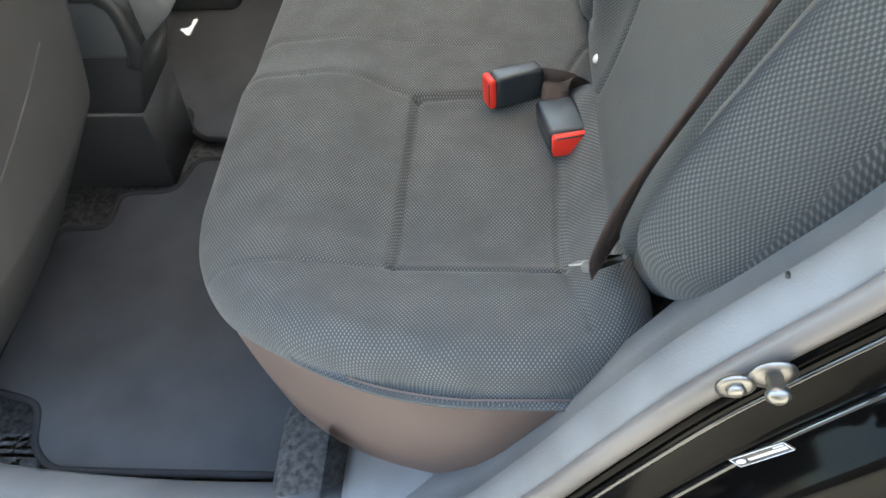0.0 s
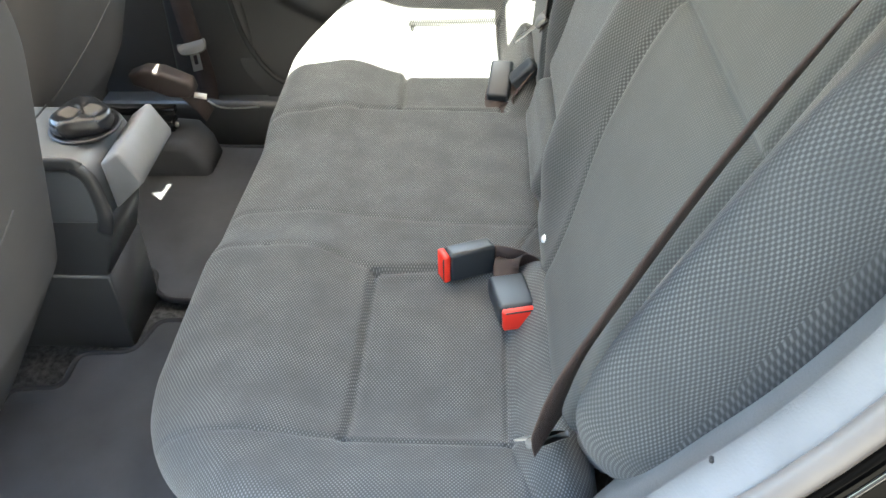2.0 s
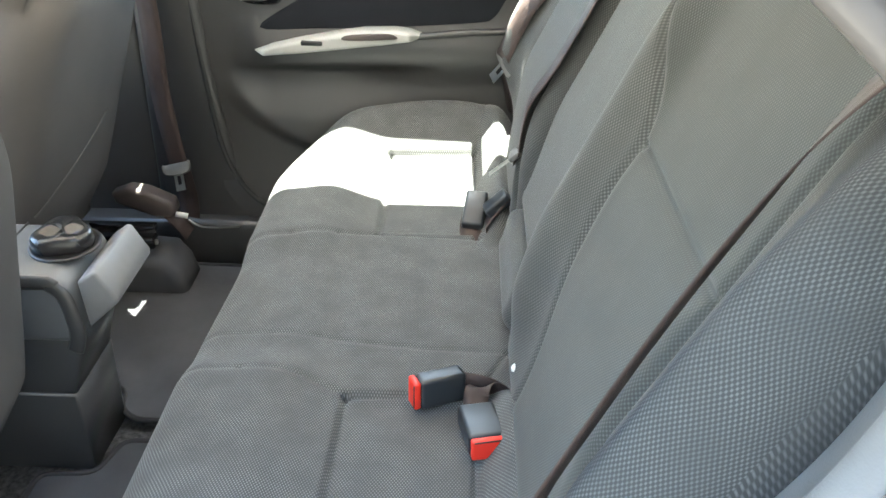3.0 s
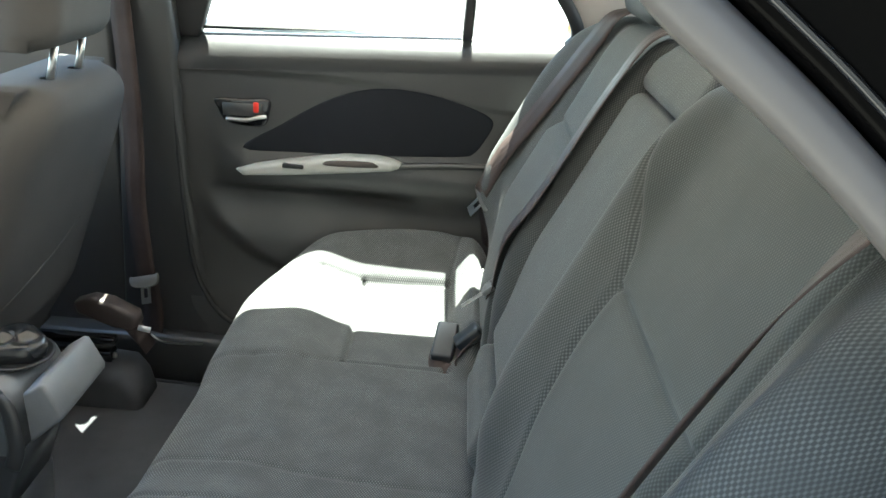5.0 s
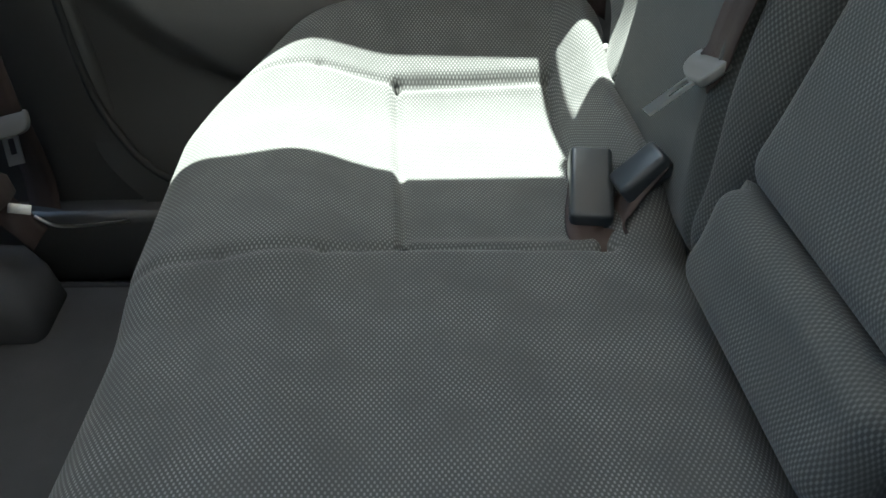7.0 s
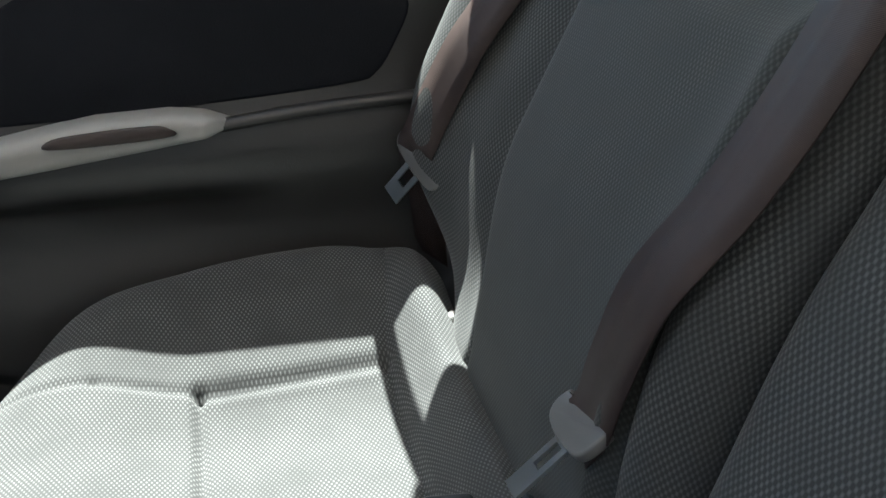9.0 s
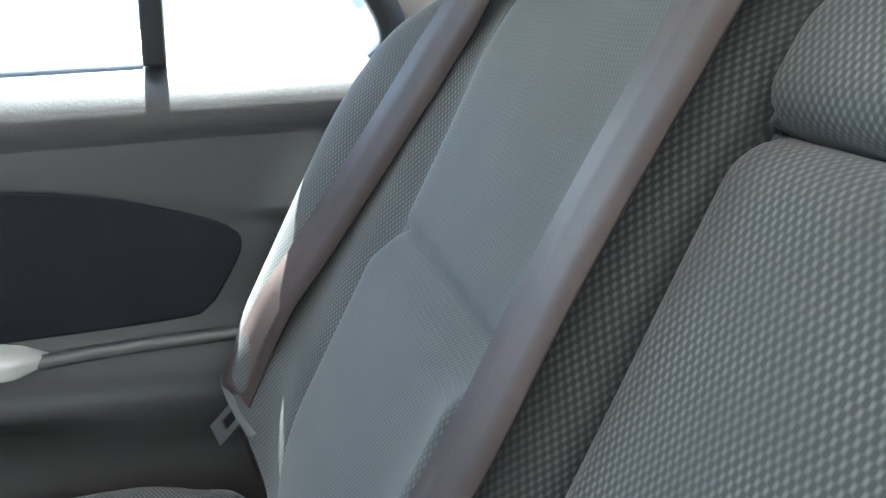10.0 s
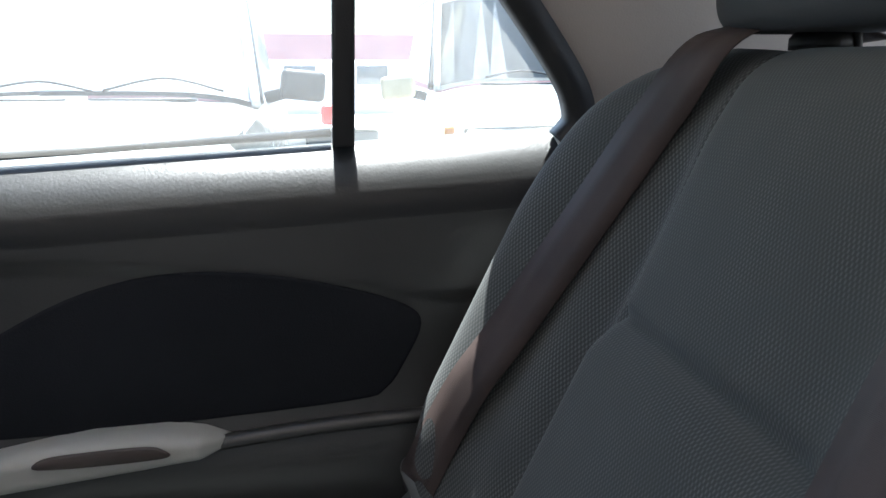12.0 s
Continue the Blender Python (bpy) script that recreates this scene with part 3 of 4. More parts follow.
def cushion_broad(x, y):
    a = abs(y)
    z = 0.11 * ramp(a, 0.41, 0.65) ** 1.3 if y > 0 else 0.070 * ramp(a, 0.41, 0.65)
    z += 0.026 * ramp(x, 0.268, 0.150) * (0.30 + 0.70 * ramp(a, 0.11, 0.20)) * (1 - 0.55 * ramp(a, 0.46, 0.56))
    z += 0.050 * ramp(x, 0.435, 0.485) * ramp(a, 0.17, 0.27) * ramp(a, 0.66, 0.5)
    return z - 0.012 * ramp(x, 0.20, 0.06)


def middle_seam(x):
    return 0.084 + 0.029 * ramp(x, 0.08, 0.45)


def cushion_relief(x, y):
    a = abs(y)
    z = cushion_broad(x, y)
    z -= 0.008 * ramp(a, 0.20, 0.23) * ramp(a, 0.51, 0.48) * ramp(x, 0.255, 0.28) * ramp(x, 0.445, 0.42)
    z += groove(seg_dist(x, a, 0.267, 0.21, 0.265, 0.495), 0.005, 0.008)
    z += groove(seg_dist(x, a, 0.265, 0.495, 0.435, 0.50), 0.005, 0.007)
    z += groove(seg_dist(x, a, 0.435, 0.50, 0.438, 0.20), 0.005, 0.007)
    z += groove(seg_dist(x, a, 0.267, 0.21, 0.443, 0.20), 0.005, 0.008)
    z += groove(seg_dist(x, a, 0.267, 0.21, 0.20, 0.186), 0.004, 0.0045)
    z += groove(seg_dist(x, a, 0.20, 0.186, 0.12, 0.178), 0.004, 0.004)
    z += groove(seg_dist(x, a, 0.12, 0.178, 0.03, 0.176), 0.004, 0.0035)
    z += groove(seg_dist(x, a, 0.265, 0.495, 0.18, 0.502), 0.0035, 0.004)
    z += groove(seg_dist(x, a, 0.18, 0.502, 0.05, 0.504), 0.003, 0.003)
    z += groove(y + middle_seam(x), 0.003, 0.003)
    if y < 0:
        z += groove(seg_dist(x, a, 0.480, 0.113, 0.440, 0.200), 0.003, 0.003)
    z += groove(seg_dist(x, a, 0.435, 0.500, 0.455, 0.60), 0.003, 0.003)
    return z


cushion = thing("rear_bench_cushion", "dark grey woven cloth rear bench cushion with stitched panels", "seat cushion", (0.27, 0, 0.12))


def cushion_round(x, y):
    return 0.050 + (0.030 if y > 0 else 0.004) * ramp(abs(y), 0.40, 0.56)


def cushion_hem(x, y):
    """Height of the cloth's lower edge over the pad's plane."""
    return cushion_broad(x, y) - cushion_round(x, y) - 0.004


bm = pillow(cushion_front, cushion_rear, -0.652, 0.652, cushion_round, cushion_relief, lambda u, v, d: Vector((u, v, 0.322 + d)), 150, 380, cushion_hem, 0.6, cushion_broad)


def cushion_piece(c):
    if 0.267 < c.x < 0.437 and 0.205 < abs(c.y) < 0.498:
        return "seat_panel:near" if c.y < 0 else "seat_panel:far"
    return "wide_section" if c.y > -middle_seam(c.x) else "narrow_section"


split(bm, cushion_piece, {}, cushion, {}, M_SEAT)
contour = [Vector((cushion_front(y), y, 0)) for y in (0.6515 * math.sin(math.pi / 2 * k / 90) for k in range(-90, 91))]
contour += [Vector((cushion_rear(y) + 0.0, y, 0)) for y in (0.650, 0.645, 0.635, 0.62)]
contour = [Vector((cushion_rear(y), y, 0)) for y in (-0.62, -0.635, -0.645, -0.650)] + contour
LAST = len(contour) - 1


def skirt_point(s, t):
    k = min(int(round(s * LAST)), LAST)
    along = (contour[min(k + 1, LAST)] - contour[max(k - 1, 0)]).normalized()
    inward = Vector((along.y, -along.x, 0))
    p = contour[k]
    top = 0.330 + cushion_hem(p.x, p.y)
    return p + inward * (0.006 + (0.020 if p.y < 0 else 0.055) * t ** 1.6) + Vector((0, 0, top + (0.125 - top) * t))


adopt(cushion, part("vinyl_skirt", sheet(skirt_point, LAST, 14, 0.004), M_SKIRT, label="smooth taupe vinyl skirt"))
adopt(cushion, part("base_foam", box(0.22, 0.48, -0.56, 0.56, 0.10, 0.28, 0.02), M_DARKPL))


# ---- rear seat backs ----
def on_back(y, z, d):
    return Vector((xb(z) - 0.903 * d, y, z + 0.429 * d))


def outer_limit(z):
    return 0.505 + 0.14 * ramp(z, 0.30, 0.50) - 0.07 * ramp(z, 0.74, 0.90) ** 2


def side_relief(a, z, base, outer, rise_in, crest_in, seam_in, seam_out, cross, stitched=True):
    """Outer seat back: bolsters at both sides, a flat panel between two seams, and a cross seam."""
    d = base + (0.052 - base) * ramp(z, 0.36, 0.56)
    up = ramp(z, 0.34, 0.46)
    d += outer(a) * ramp(z, 0.36, 0.50) * ramp(z, 0.97, 0.7)
    d += rise_in * up * math.exp(-((a - crest_in) / 0.042) ** 2) * ramp(z, 0.99, 0.75)
    if not stitched:
        return d
    inside = ramp(a, seam_in, seam_in + 0.02) * ramp(a, seam_out, seam_out - 0.02)
    d += (0.013 if base < 0.01 else 0.004) * ramp(z, cross + 0.002, cross - 0.03) * inside * ramp(z, 0.34, 0.42)
    d += groove(a - seam_out, 0.005, 0.006) * ramp(z, 0.95, 0.85)
    d += groove(a - seam_in, 0.005, 0.006) * ramp(z, 0.95, 0.85)
    if seam_in < a < seam_out:
        d += groove(z - cross, 0.005, 0.006)
    d -= 0.012 * ramp(z, 0.80, 0.90)
    return d


def seat_back(label, inner, sign, base, outer, rise_in, crest_in, seam_in, seam_out, cross):
    t = thing("rear_seat_back", label, "seat back", (0.55, sign * 0.38, 0.33), "rear seat backs")
    lo = inner if sign > 0 else (lambda z: -outer_limit(z))
    hi = (lambda z: outer_limit(z)) if sign > 0 else (lambda z: -inner(z))
    bm = pillow(lo, hi, 0.33, 0.885, lambda y, z: 0.045 - 0.014 * ramp(sign * y, 0.30, 0.20) * ramp(z, 0.40, 0.55), lambda y, z: side_relief(sign * y, z, base, outer, rise_in, crest_in(z), seam_in(z), seam_out(z), cross), on_back, 150, 170, -0.04, 0.28,
                lambda y, z: side_relief(sign * y, z, base, outer, rise_in, crest_in(z), seam_in(z), seam_out(z), cross, False),
                [lambda z: sign * seam_in(z), lambda z: sign * seam_out(z)], cross)

    def piece(c):
        d = (xb(c.z) - c.x) / 1.107
        a, z = sign * c.y, c.z - 0.429 * d
        if a < seam_in(z):
            return "inner_bolster"
        if a > seam_out(z):
            return "outer_bolster"
        return "upper_panel" if z > cross else "lower_panel"

    split(bm, piece, {"upper_panel": M_PANEL, "lower_panel": M_PANEL}, t, {}, M_BACK)
    return t


def far_bolster(a):
    return 0.046 * math.exp(-((a - 0.604) / 0.052) ** 2) - 0.017 * math.exp(-((a - 0.474) / 0.024) ** 2)


def near_bolster(a):
    return 0.044 * math.exp(-((a - 0.608) / 0.046) ** 2)


def near_inner(z):
    return 0.115 - 0.012 * ramp(z, 0.45, 0.36)


def far_inner(z):
    return 0.137 + 0.013 * ramp(z, 0.60, 0.84)


seat_back("dark grey cloth outer rear seat back with a cross seam", far_inner, 1, 0.002, far_bolster, 0.018, lambda z: 0.165, lambda z: 0.180, lambda z: 0.448 + 0.012 * ramp(z, 0.70, 0.85), 0.69)
seat_back("dark grey cloth outer rear seat back with plump side bolster", near_inner, -1, 0.020, near_bolster, 0.034, lambda z: 0.185 - 0.025 * ramp(z, 0.5, 0.85), lambda z: 0.272 - 0.035 * ramp(z, 0.45, 0.64) - 0.095 * ramp(z, 0.66, 0.84), lambda z: 0.525, 0.675)
mid = thing("middle_seat_back", "dark grey cloth middle seat back with lower and upper pads", "seat back", (0.53, 0.02, 0.33), "rear seat backs")
low = part("lower_pad", pillow(lambda z: -near_inner(z) + 0.003, lambda z: far_inner(z) - 0.004, 0.34, 0.418, 0.022, lambda y, z: 0.024 + 0.012 * ramp(z, 0.36, 0.42), on_back, 40, 40, -0.04), M_BACK)
mainp = part("middle_pad", pillow(lambda z: -near_inner(z) + 0.003, lambda z: far_inner(z) - 0.004, 0.421, 0.812, 0.022, lambda y, z: 0.030 + 0.024 * ramp(z, 0.42, 0.60), on_back, 60, 90, -0.04), M_BACK)
up = part("upper_pad", pillow(lambda z: -near_inner(z) + 0.003, lambda z: far_inner(z) - 0.003 - 0.045 * ramp(z, 0.835, 0.885) ** 2, 0.814, 0.885, 0.014, lambda y, z: 0.050, on_back, 60, 40, -0.04), M_BACK)
board = part("back_board", sheet(lambda s, t: on_back(-0.60 + 1.2 * s, 0.18 + 0.69 * t, -0.042), 8, 8, 0.015), M_CARPET, label="dark carpeted board behind the seat backs")
adopt(mid, low, mainp, up, board)
for x, y, z in ((0.482, -0.225, 0.386), (0.501, 0.512, 0.374)):
    dot = part("trim_button", lathe([(0.0055, -0.004), (0.0055, 0.002), (0.0025, 0.0038)], 14, pose(x, y, z, 0, -65, 0)), M_WHITE)
    tagged(dot, "small white plastic button on the seat back", "button", "trim buttons")


# ---- headrests ----
def headrest_form(a, b, h, low_r, top_r, narrow, n=56, rows=40):
    """A padded block: half width a, half depth b, height h, tight rounding below and a wide one at the narrower top."""
    bm = bmesh.new()
    rings = []
    for j in range(rows + 1):
        z = h * (0.5 - 0.5 * math.cos(math.pi * j / rows))
        cut = 0.0
        if z < low_r:
            cut = low_r - math.sqrt(max(0, low_r ** 2 - (low_r - z) ** 2))
        if z > h - top_r:
            cut = top_r - math.sqrt(max(0, top_r ** 2 - (z - h + top_r) ** 2))
        v = z / h
        wide, deep = a * (1 - narrow * ramp(v, 0.30, 1.15)) - cut, b * (1 - 0.52 * v) - 0.36 * cut
        one = []
        for k in range(n):
            t = 2 * math.pi * k / n
            c, s = math.cos(t), math.sin(t)
            x, y = deep * math.copysign(abs(c) ** 0.42, c), wide * math.copysign(abs(s) ** 0.42, s)
            if c < 0:
                x -= 0.012 * (1 - (y / wide) ** 2) * (1 - abs(2 * v - 1) ** 3)
            one.append(bm.verts.new((x - 0.010 * v, y, z)))
        rings.append(one)
    for p, q in zip(rings, rings[1:]):
        for k in range(n):
            bm.faces.new((p[k], p[(k + 1) % n], q[(k + 1) % n], q[k]))
    bm.faces.new(rings[0][::-1])
    bm.faces.new(rings[-1])
    bmesh.ops.recalc_face_normals(bm, faces=bm.faces)
    return bm


def headrest(y, z, half, label, x=0.748):
    t = thing("headrest", label, "headrest", (0.77, y, 0.88), "rear headrests")
    bm = headrest_form(half, 0.050, 0.138, 0.026, 0.046, 0.10)
    bmesh.ops.translate(bm, vec=(x, y, z), verts=bm.verts)
    obs = [part("pad", bm, M_HEAD)]
    for s in (-0.06, 0.06):
        obs.append(part("post", tube([(0.758, y + s, 0.86), (0.752, y + s, z + 0.03)], 0.006), M_STEEL))
        if z > 0.92:
            obs.append(part("sleeve", lathe([(0.011, 0), (0.012, 0.010), (0.023, 0.026), (0.024, 0.031), (0.009, 0.033)], 20, pose(0.760, y + s, 0.893)), M_DARKPL))
        else:
            obs.append(part("sleeve", lathe([(0.022, 0), (0.022, 0.008), (0.013, 0.018)], 16, pose(0.758, y + s, 0.886)), M_DARKPL))
    adopt(t, *obs)
    return t


headrest(0.416, 0.898, 0.134, "dark grey padded headrest pushed down on the seat back")
headrest(-0.416, 0.898, 0.134, "dark grey padded headrest pushed down on the seat back")
headrest(0.080, 0.934, 0.132, "dark grey padded middle headrest raised on its posts", 0.770)


# ---- front seats ----
def front_seat(y0, y1, x0, slope, label):
    t = thing("front_seat", label, "car seat", (x0 - 0.3, (y0 + y1) / 2, 0.0), "front seats")
    yc, hw = (y0 + y1) / 2, (y1 - y0) / 2

    def half(z):
        return hw - 0.06 * ramp(z, 0.55, 0.75) ** 2 - 0.05 * ramp(z, 0.35, 0.10)

    def rear(z):
        """Where the seat's back stands: upright, then tucked forward below."""
        return x0 - slope * (0.67 - max(z, 0.30)) - 0.60 * max(0.0, 0.30 - z)

    def put(u, v, d):
        return Vector((rear(v) + d, yc + u, v))

    shell_b = part("back_shell", pillow(lambda z: -half(z), half, 0.06, 0.74, 0.06, lambda u, v: 0.025 * (1 - (u / hw) ** 2), put, 60, 80, -0.13), M_PLAIN)
    seam = part("seam", sweep([put(u, 0.36 + 0.42 * (u + hw * 0.8), 0.025 * (1 - (u / hw) ** 2) - 0.0005) for u in [-hw * 0.8 + k * hw * 1.1 / 20 for k in range(21)]], ring(0.0022, 6), (1, 0, 0)), M_PLAIN)
    hem = part("lower_cover", pillow(lambda z: -hw + 0.05, lambda z: hw - 0.05, 0.05, 0.20, 0.03, lambda u, v: 0.0, lambda u, v, d: Vector((rear(v) - 0.015 + d, yc + u, v)), 24, 16, -0.10), M_CARPET)
    base = part("seat_base", pillow(lambda z: -hw + 0.02, lambda z: hw - 0.02, x0 - 0.75, x0 - 0.20, 0.05, lambda u, v: 0.0, lambda u, v, d: Vector((v, yc + u, 0.33 + d)), 20, 20, -0.16), M_PLAIN)
    adopt(shell_b, seam)
    obs = [shell_b, hem, base]
    for s in (-0.05, 0.05):
        obs.append(part("headrest_post", tube([(x0 - 0.03, yc + s, 0.71), (x0 - 0.01, yc + s, 0.80)], 0.006), M_STEEL))
        adopt(obs[-1], part("post_sleeve", lathe([(0.017, 0), (0.017, 0.008), (0.011, 0.013)], 16, pose(x0 - 0.03, yc + s, 0.727)), M_STEEL))
    for s in (-0.17, 0.17):
        obs.append(part("rail", box(x0 - 0.75, x0 - 0.34, yc + s - 0.02, yc + s + 0.02, 0.0, 0.035, 0.006), M_DARKPL))
    hr = part("headrest_pad", pillow(lambda z: -0.12, lambda z: 0.12, 0.79, 0.96, 0.04, lambda u, v: 0.0, lambda u, v, d: Vector((x0 + 0.03 + d - 0.1 * (0.9 - v), yc + u, v)), 30, 30, -0.09), M_PLAIN)
    adopt(t, *obs, hr)


front_seat(-0.58, -0.12, -0.115, 0.20, "dark brown-grey cloth back of the driver's seat")
front_seat(0.12, 0.56, -0.205, 0.36, "dark brown-grey cloth back of the front passenger seat")

# ---- console ----
con = thing("centre_console", "dark grey plastic console between the front seats", "console", (-0.25, 0, 0))
body = part("upper_body", prism([(-0.60, 0.285), (-0.150, 0.285), (-0.138, 0.32), (-0.140, 0.365), (-0.152, 0.391), (-0.177, 0.402), (-0.60, 0.404)], -0.078, 0.078, 0.013, 3), M_TOP)
column = part("column", prism([(-0.60, 0.178), (-0.180, 0.178), (-0.165, 0.225), (-0.143, 0.290), (-0.60, 0.290)], -0.070, 0.070, 0.007, 2), M_CONSOLE)
foot = part("foot_cover", prism([(-0.60, -0.01), (-0.192, -0.01), (-0.178, 0.180), (-0.60, 0.180)], -0.073, 0.073, 0.004, 2,
                                lambda x, y, z: Vector((x, y * (1.0 - 0.08 * ramp(z, 0.17, 0.0)) + 0.016 * ramp(z, 0.17, 0.0), z))), M_CONSOLE)
rimc = part("side_rim", sweep(smooth_line([(-0.58, -0.078, 0.392), (-0.205, -0.078, 0.394), (-0.168, -0.078, 0.388), (-0.151, -0.078, 0.370), (-0.146, -0.078, 0.335), (-0.147, -0.077, 0.30), (-0.158, -0.074, 0.270)], 6), ring(0.012, 10, 0.45), (0, 1, 0)), M_CONSOLE)
flap = part("ashtray_drawer", prism([(-0.130, 0.392), (-0.106, 0.409), (-0.099, 0.408), (-0.078, 0.366), (-0.079, 0.357), (-0.127, 0.314)], -0.075, 0.070, 0.005, 3), M_GREYPL, label="tilted grey satin plastic ashtray drawer")
gap = part("lid_joint", box(-0.2665, -0.2645, -0.074, 0.074, 0.400, 0.4045, 0.0, 1), M_DARKPL)
well = part("cup_well", lathe([(0.052, 0.0), (0.052, 0.0025), (0.047, 0.0035), (0.045, 0.0015)], 32, pose(-0.180, 0.012, 0.4025)), M_DARKPL, label="black rimmed cup well")


def lobed(radius, depth):
    """A round form with three lobes: radius goes in and out three times, with a domed and dented top."""
    bm = bmesh.new()
    n, rings = 48, []
    for f, z in ((0.94, 0.0), (1.0, 0.25), (1.0, 0.72), (0.95, 0.92), (0.82, 1.0), (0.45, 0.93), (0.12, 0.80)):
        rings.append([bm.verts.new((f * radius * (1 + 0.13 * math.cos(3 * t + 0.6)) * math.cos(t), f * radius * (1 + 0.13 * math.cos(3 * t + 0.6)) * math.sin(t), depth * (z - (0.22 * math.cos(3 * t + 0.6) if f < 0.5 else 0)))) for t in [2 * math.pi * k / n for k in range(n)]])
    for p, q in zip(rings, rings[1:]):
        for k in range(n):
            bm.faces.new((p[k], p[(k + 1) % n], q[(k + 1) % n], q[k]))
    bm.faces.new(rings[-1])
    bmesh.ops.recalc_face_normals(bm, faces=bm.faces)
    bmesh.ops.transform(bm, matrix=pose(-0.180, 0.012, 0.405), verts=bm.verts)
    return bm


cupl = part("cup_insert", lobed(0.042, 0.026), M_SATIN, label="black satin cup insert with three lobes")
tab = part("finger_notch", box(-0.016, 0.016, -0.011, 0.011, -0.003, 0.004, 0.004, 2, None, pose(-0.224, 0.024, 0.405, 0, 0, 25)), M_GREYPL)
adopt(body, gap, tab)
adopt(well, cupl)
adopt(con, body, column, foot, rimc, flap, well)


# ---- floor mats ----
def round_corners(pts, r):
    """A closed outline with its corners cut round."""
    out = []
    n = len(pts)
    for k in range(n):
        p, q, w = Vector(pts[k - 1]), Vector(pts[k]), Vector(pts[(k + 1) % n])
        e, f = (p - q), (w - q)
        cut = min(r, 0.45 * e.length, 0.45 * f.length)
        a, b = q + e.normalized() * cut, q + f.normalized() * cut
        out += [(a * (1 - t) + q * t) * (1 - t) + (q * (1 - t) + b * t) * t for t in (0, 0.25, 0.5, 0.75, 1)]
    return out


def floor_mat(outline, label):
    t = thing("floor_mat", label, "floor mat", (-0.1, outline[0][1] * 0.5, 0.0), "floor mats")
    line = [Vector((p.x, p.y, 0.006)) for p in round_corners(outline, 0.022)]
    bm = bmesh.new()
    f = bm.faces.new([bm.verts.new(p) for p in line])
    r = bmesh.ops.extrude_face_region(bm, geom=[f])
    bmesh.ops.translate(bm, vec=(0, 0, 0.006), verts=[g for g in r["geom"] if isinstance(g, bmesh.types.BMVert)])
    bmesh.ops.recalc_face_normals(bm, faces=bm.faces)
    a = part("carpet_surface", bm, M_MAT, smooth=False)
    b = part("binding", sweep([p + Vector((0, 0, 0.005)) for p in line + line[:1]], ring(0.0055, 8), (0, 0, 1)), M_BIND)
    adopt(t, a, b)


floor_mat([(-0.36, -0.16), (-0.276, -0.155), (-0.276, -0.079), (-0.184, -0.073), (-0.163, 0.004), (0.10, 0.004), (0.10, -0.575), (-0.215, -0.575), (-0.251, -0.545), (-0.268, -0.478), (-0.36, -0.455)], "black pile floor mat with bound edge behind the driver's seat")
floor_mat([(-0.36, 0.17), (-0.208, 0.136), (-0.200, 0.085), (-0.165, 0.056), (0.10, 0.050), (0.10, 0.565), (-0.22, 0.575), (-0.36, 0.46)], "black pile floor mat with bound edge behind the passenger seat")


# ---- belts and buckles ----
def buckle(at, turn, red, label, stalk, size=(0.033, 0.021, 0.014)):
    t = thing("seat_belt_buckle", label, "buckle", at, "buckles")
    m = pose(*at, *turn)
    a, b, c = size
    obs = [part("housing", box(-a + 0.004, a, -b, b, -c, c, 0.0055, 4, None, m), M_BUCK)]
    if red:
        obs.append(part("button", box(-a - 0.005, -a + 0.0045, -b + 0.0015, b - 0.0015, -c + 0.0015, c - 0.0015, 0.003, 2, None, m), M_RED, label="red release button"))
        adopt(obs[-1], part("slot", box(-a - 0.0055, -a - 0.003, -b + 0.005, b - 0.005, c - 0.005, c - 0.003, 0.0005, 1, None, m), M_DARKPL))
    obs.append(part("stalk", strap([m @ Vector((a - 0.004, 0, 0))] + stalk, 0.032, 0.003, m.to_3x3() @ Vector((0, 1, 0))), M_BELT))
    adopt(t, *obs)


buckle((0.388, -0.213, 0.341), (84, 3, 24), True, "black seat-belt buckle with red button lying on the cushion", [Vector((0.440, -0.208, 0.340)), Vector((0.462, -0.205, 0.325)), Vector((0.490, -0.200, 0.29))])
buckle((0.443, -0.282, 0.336), (0, 9, 102), True, "black seat-belt buckle with red button beside another", [Vector((0.438, -0.222, 0.345)), Vector((0.460, -0.208, 0.332)), Vector((0.490, -0.20, 0.29))], (0.038, 0.023, 0.015))
buckle((0.434, 0.260, 0.340), (0, -24, 82), False, "black seat-belt buckle standing at the back of the cushion", [Vector((0.424, 0.226, 0.322)), Vector((0.448, 0.205, 0.312)), Vector((0.50, 0.190, 0.29))], (0.041, 0.0192, 0.0135))
buckle((0.472, 0.245, 0.364), (0, -42, 8), False, "black seat-belt buckle with inserted steel tongue", [Vector((0.456, 0.232, 0.335)), Vector((0.470, 0.215, 0.315)), Vector((0.50, 0.20, 0.29))], (0.027, 0.0165, 0.0120))


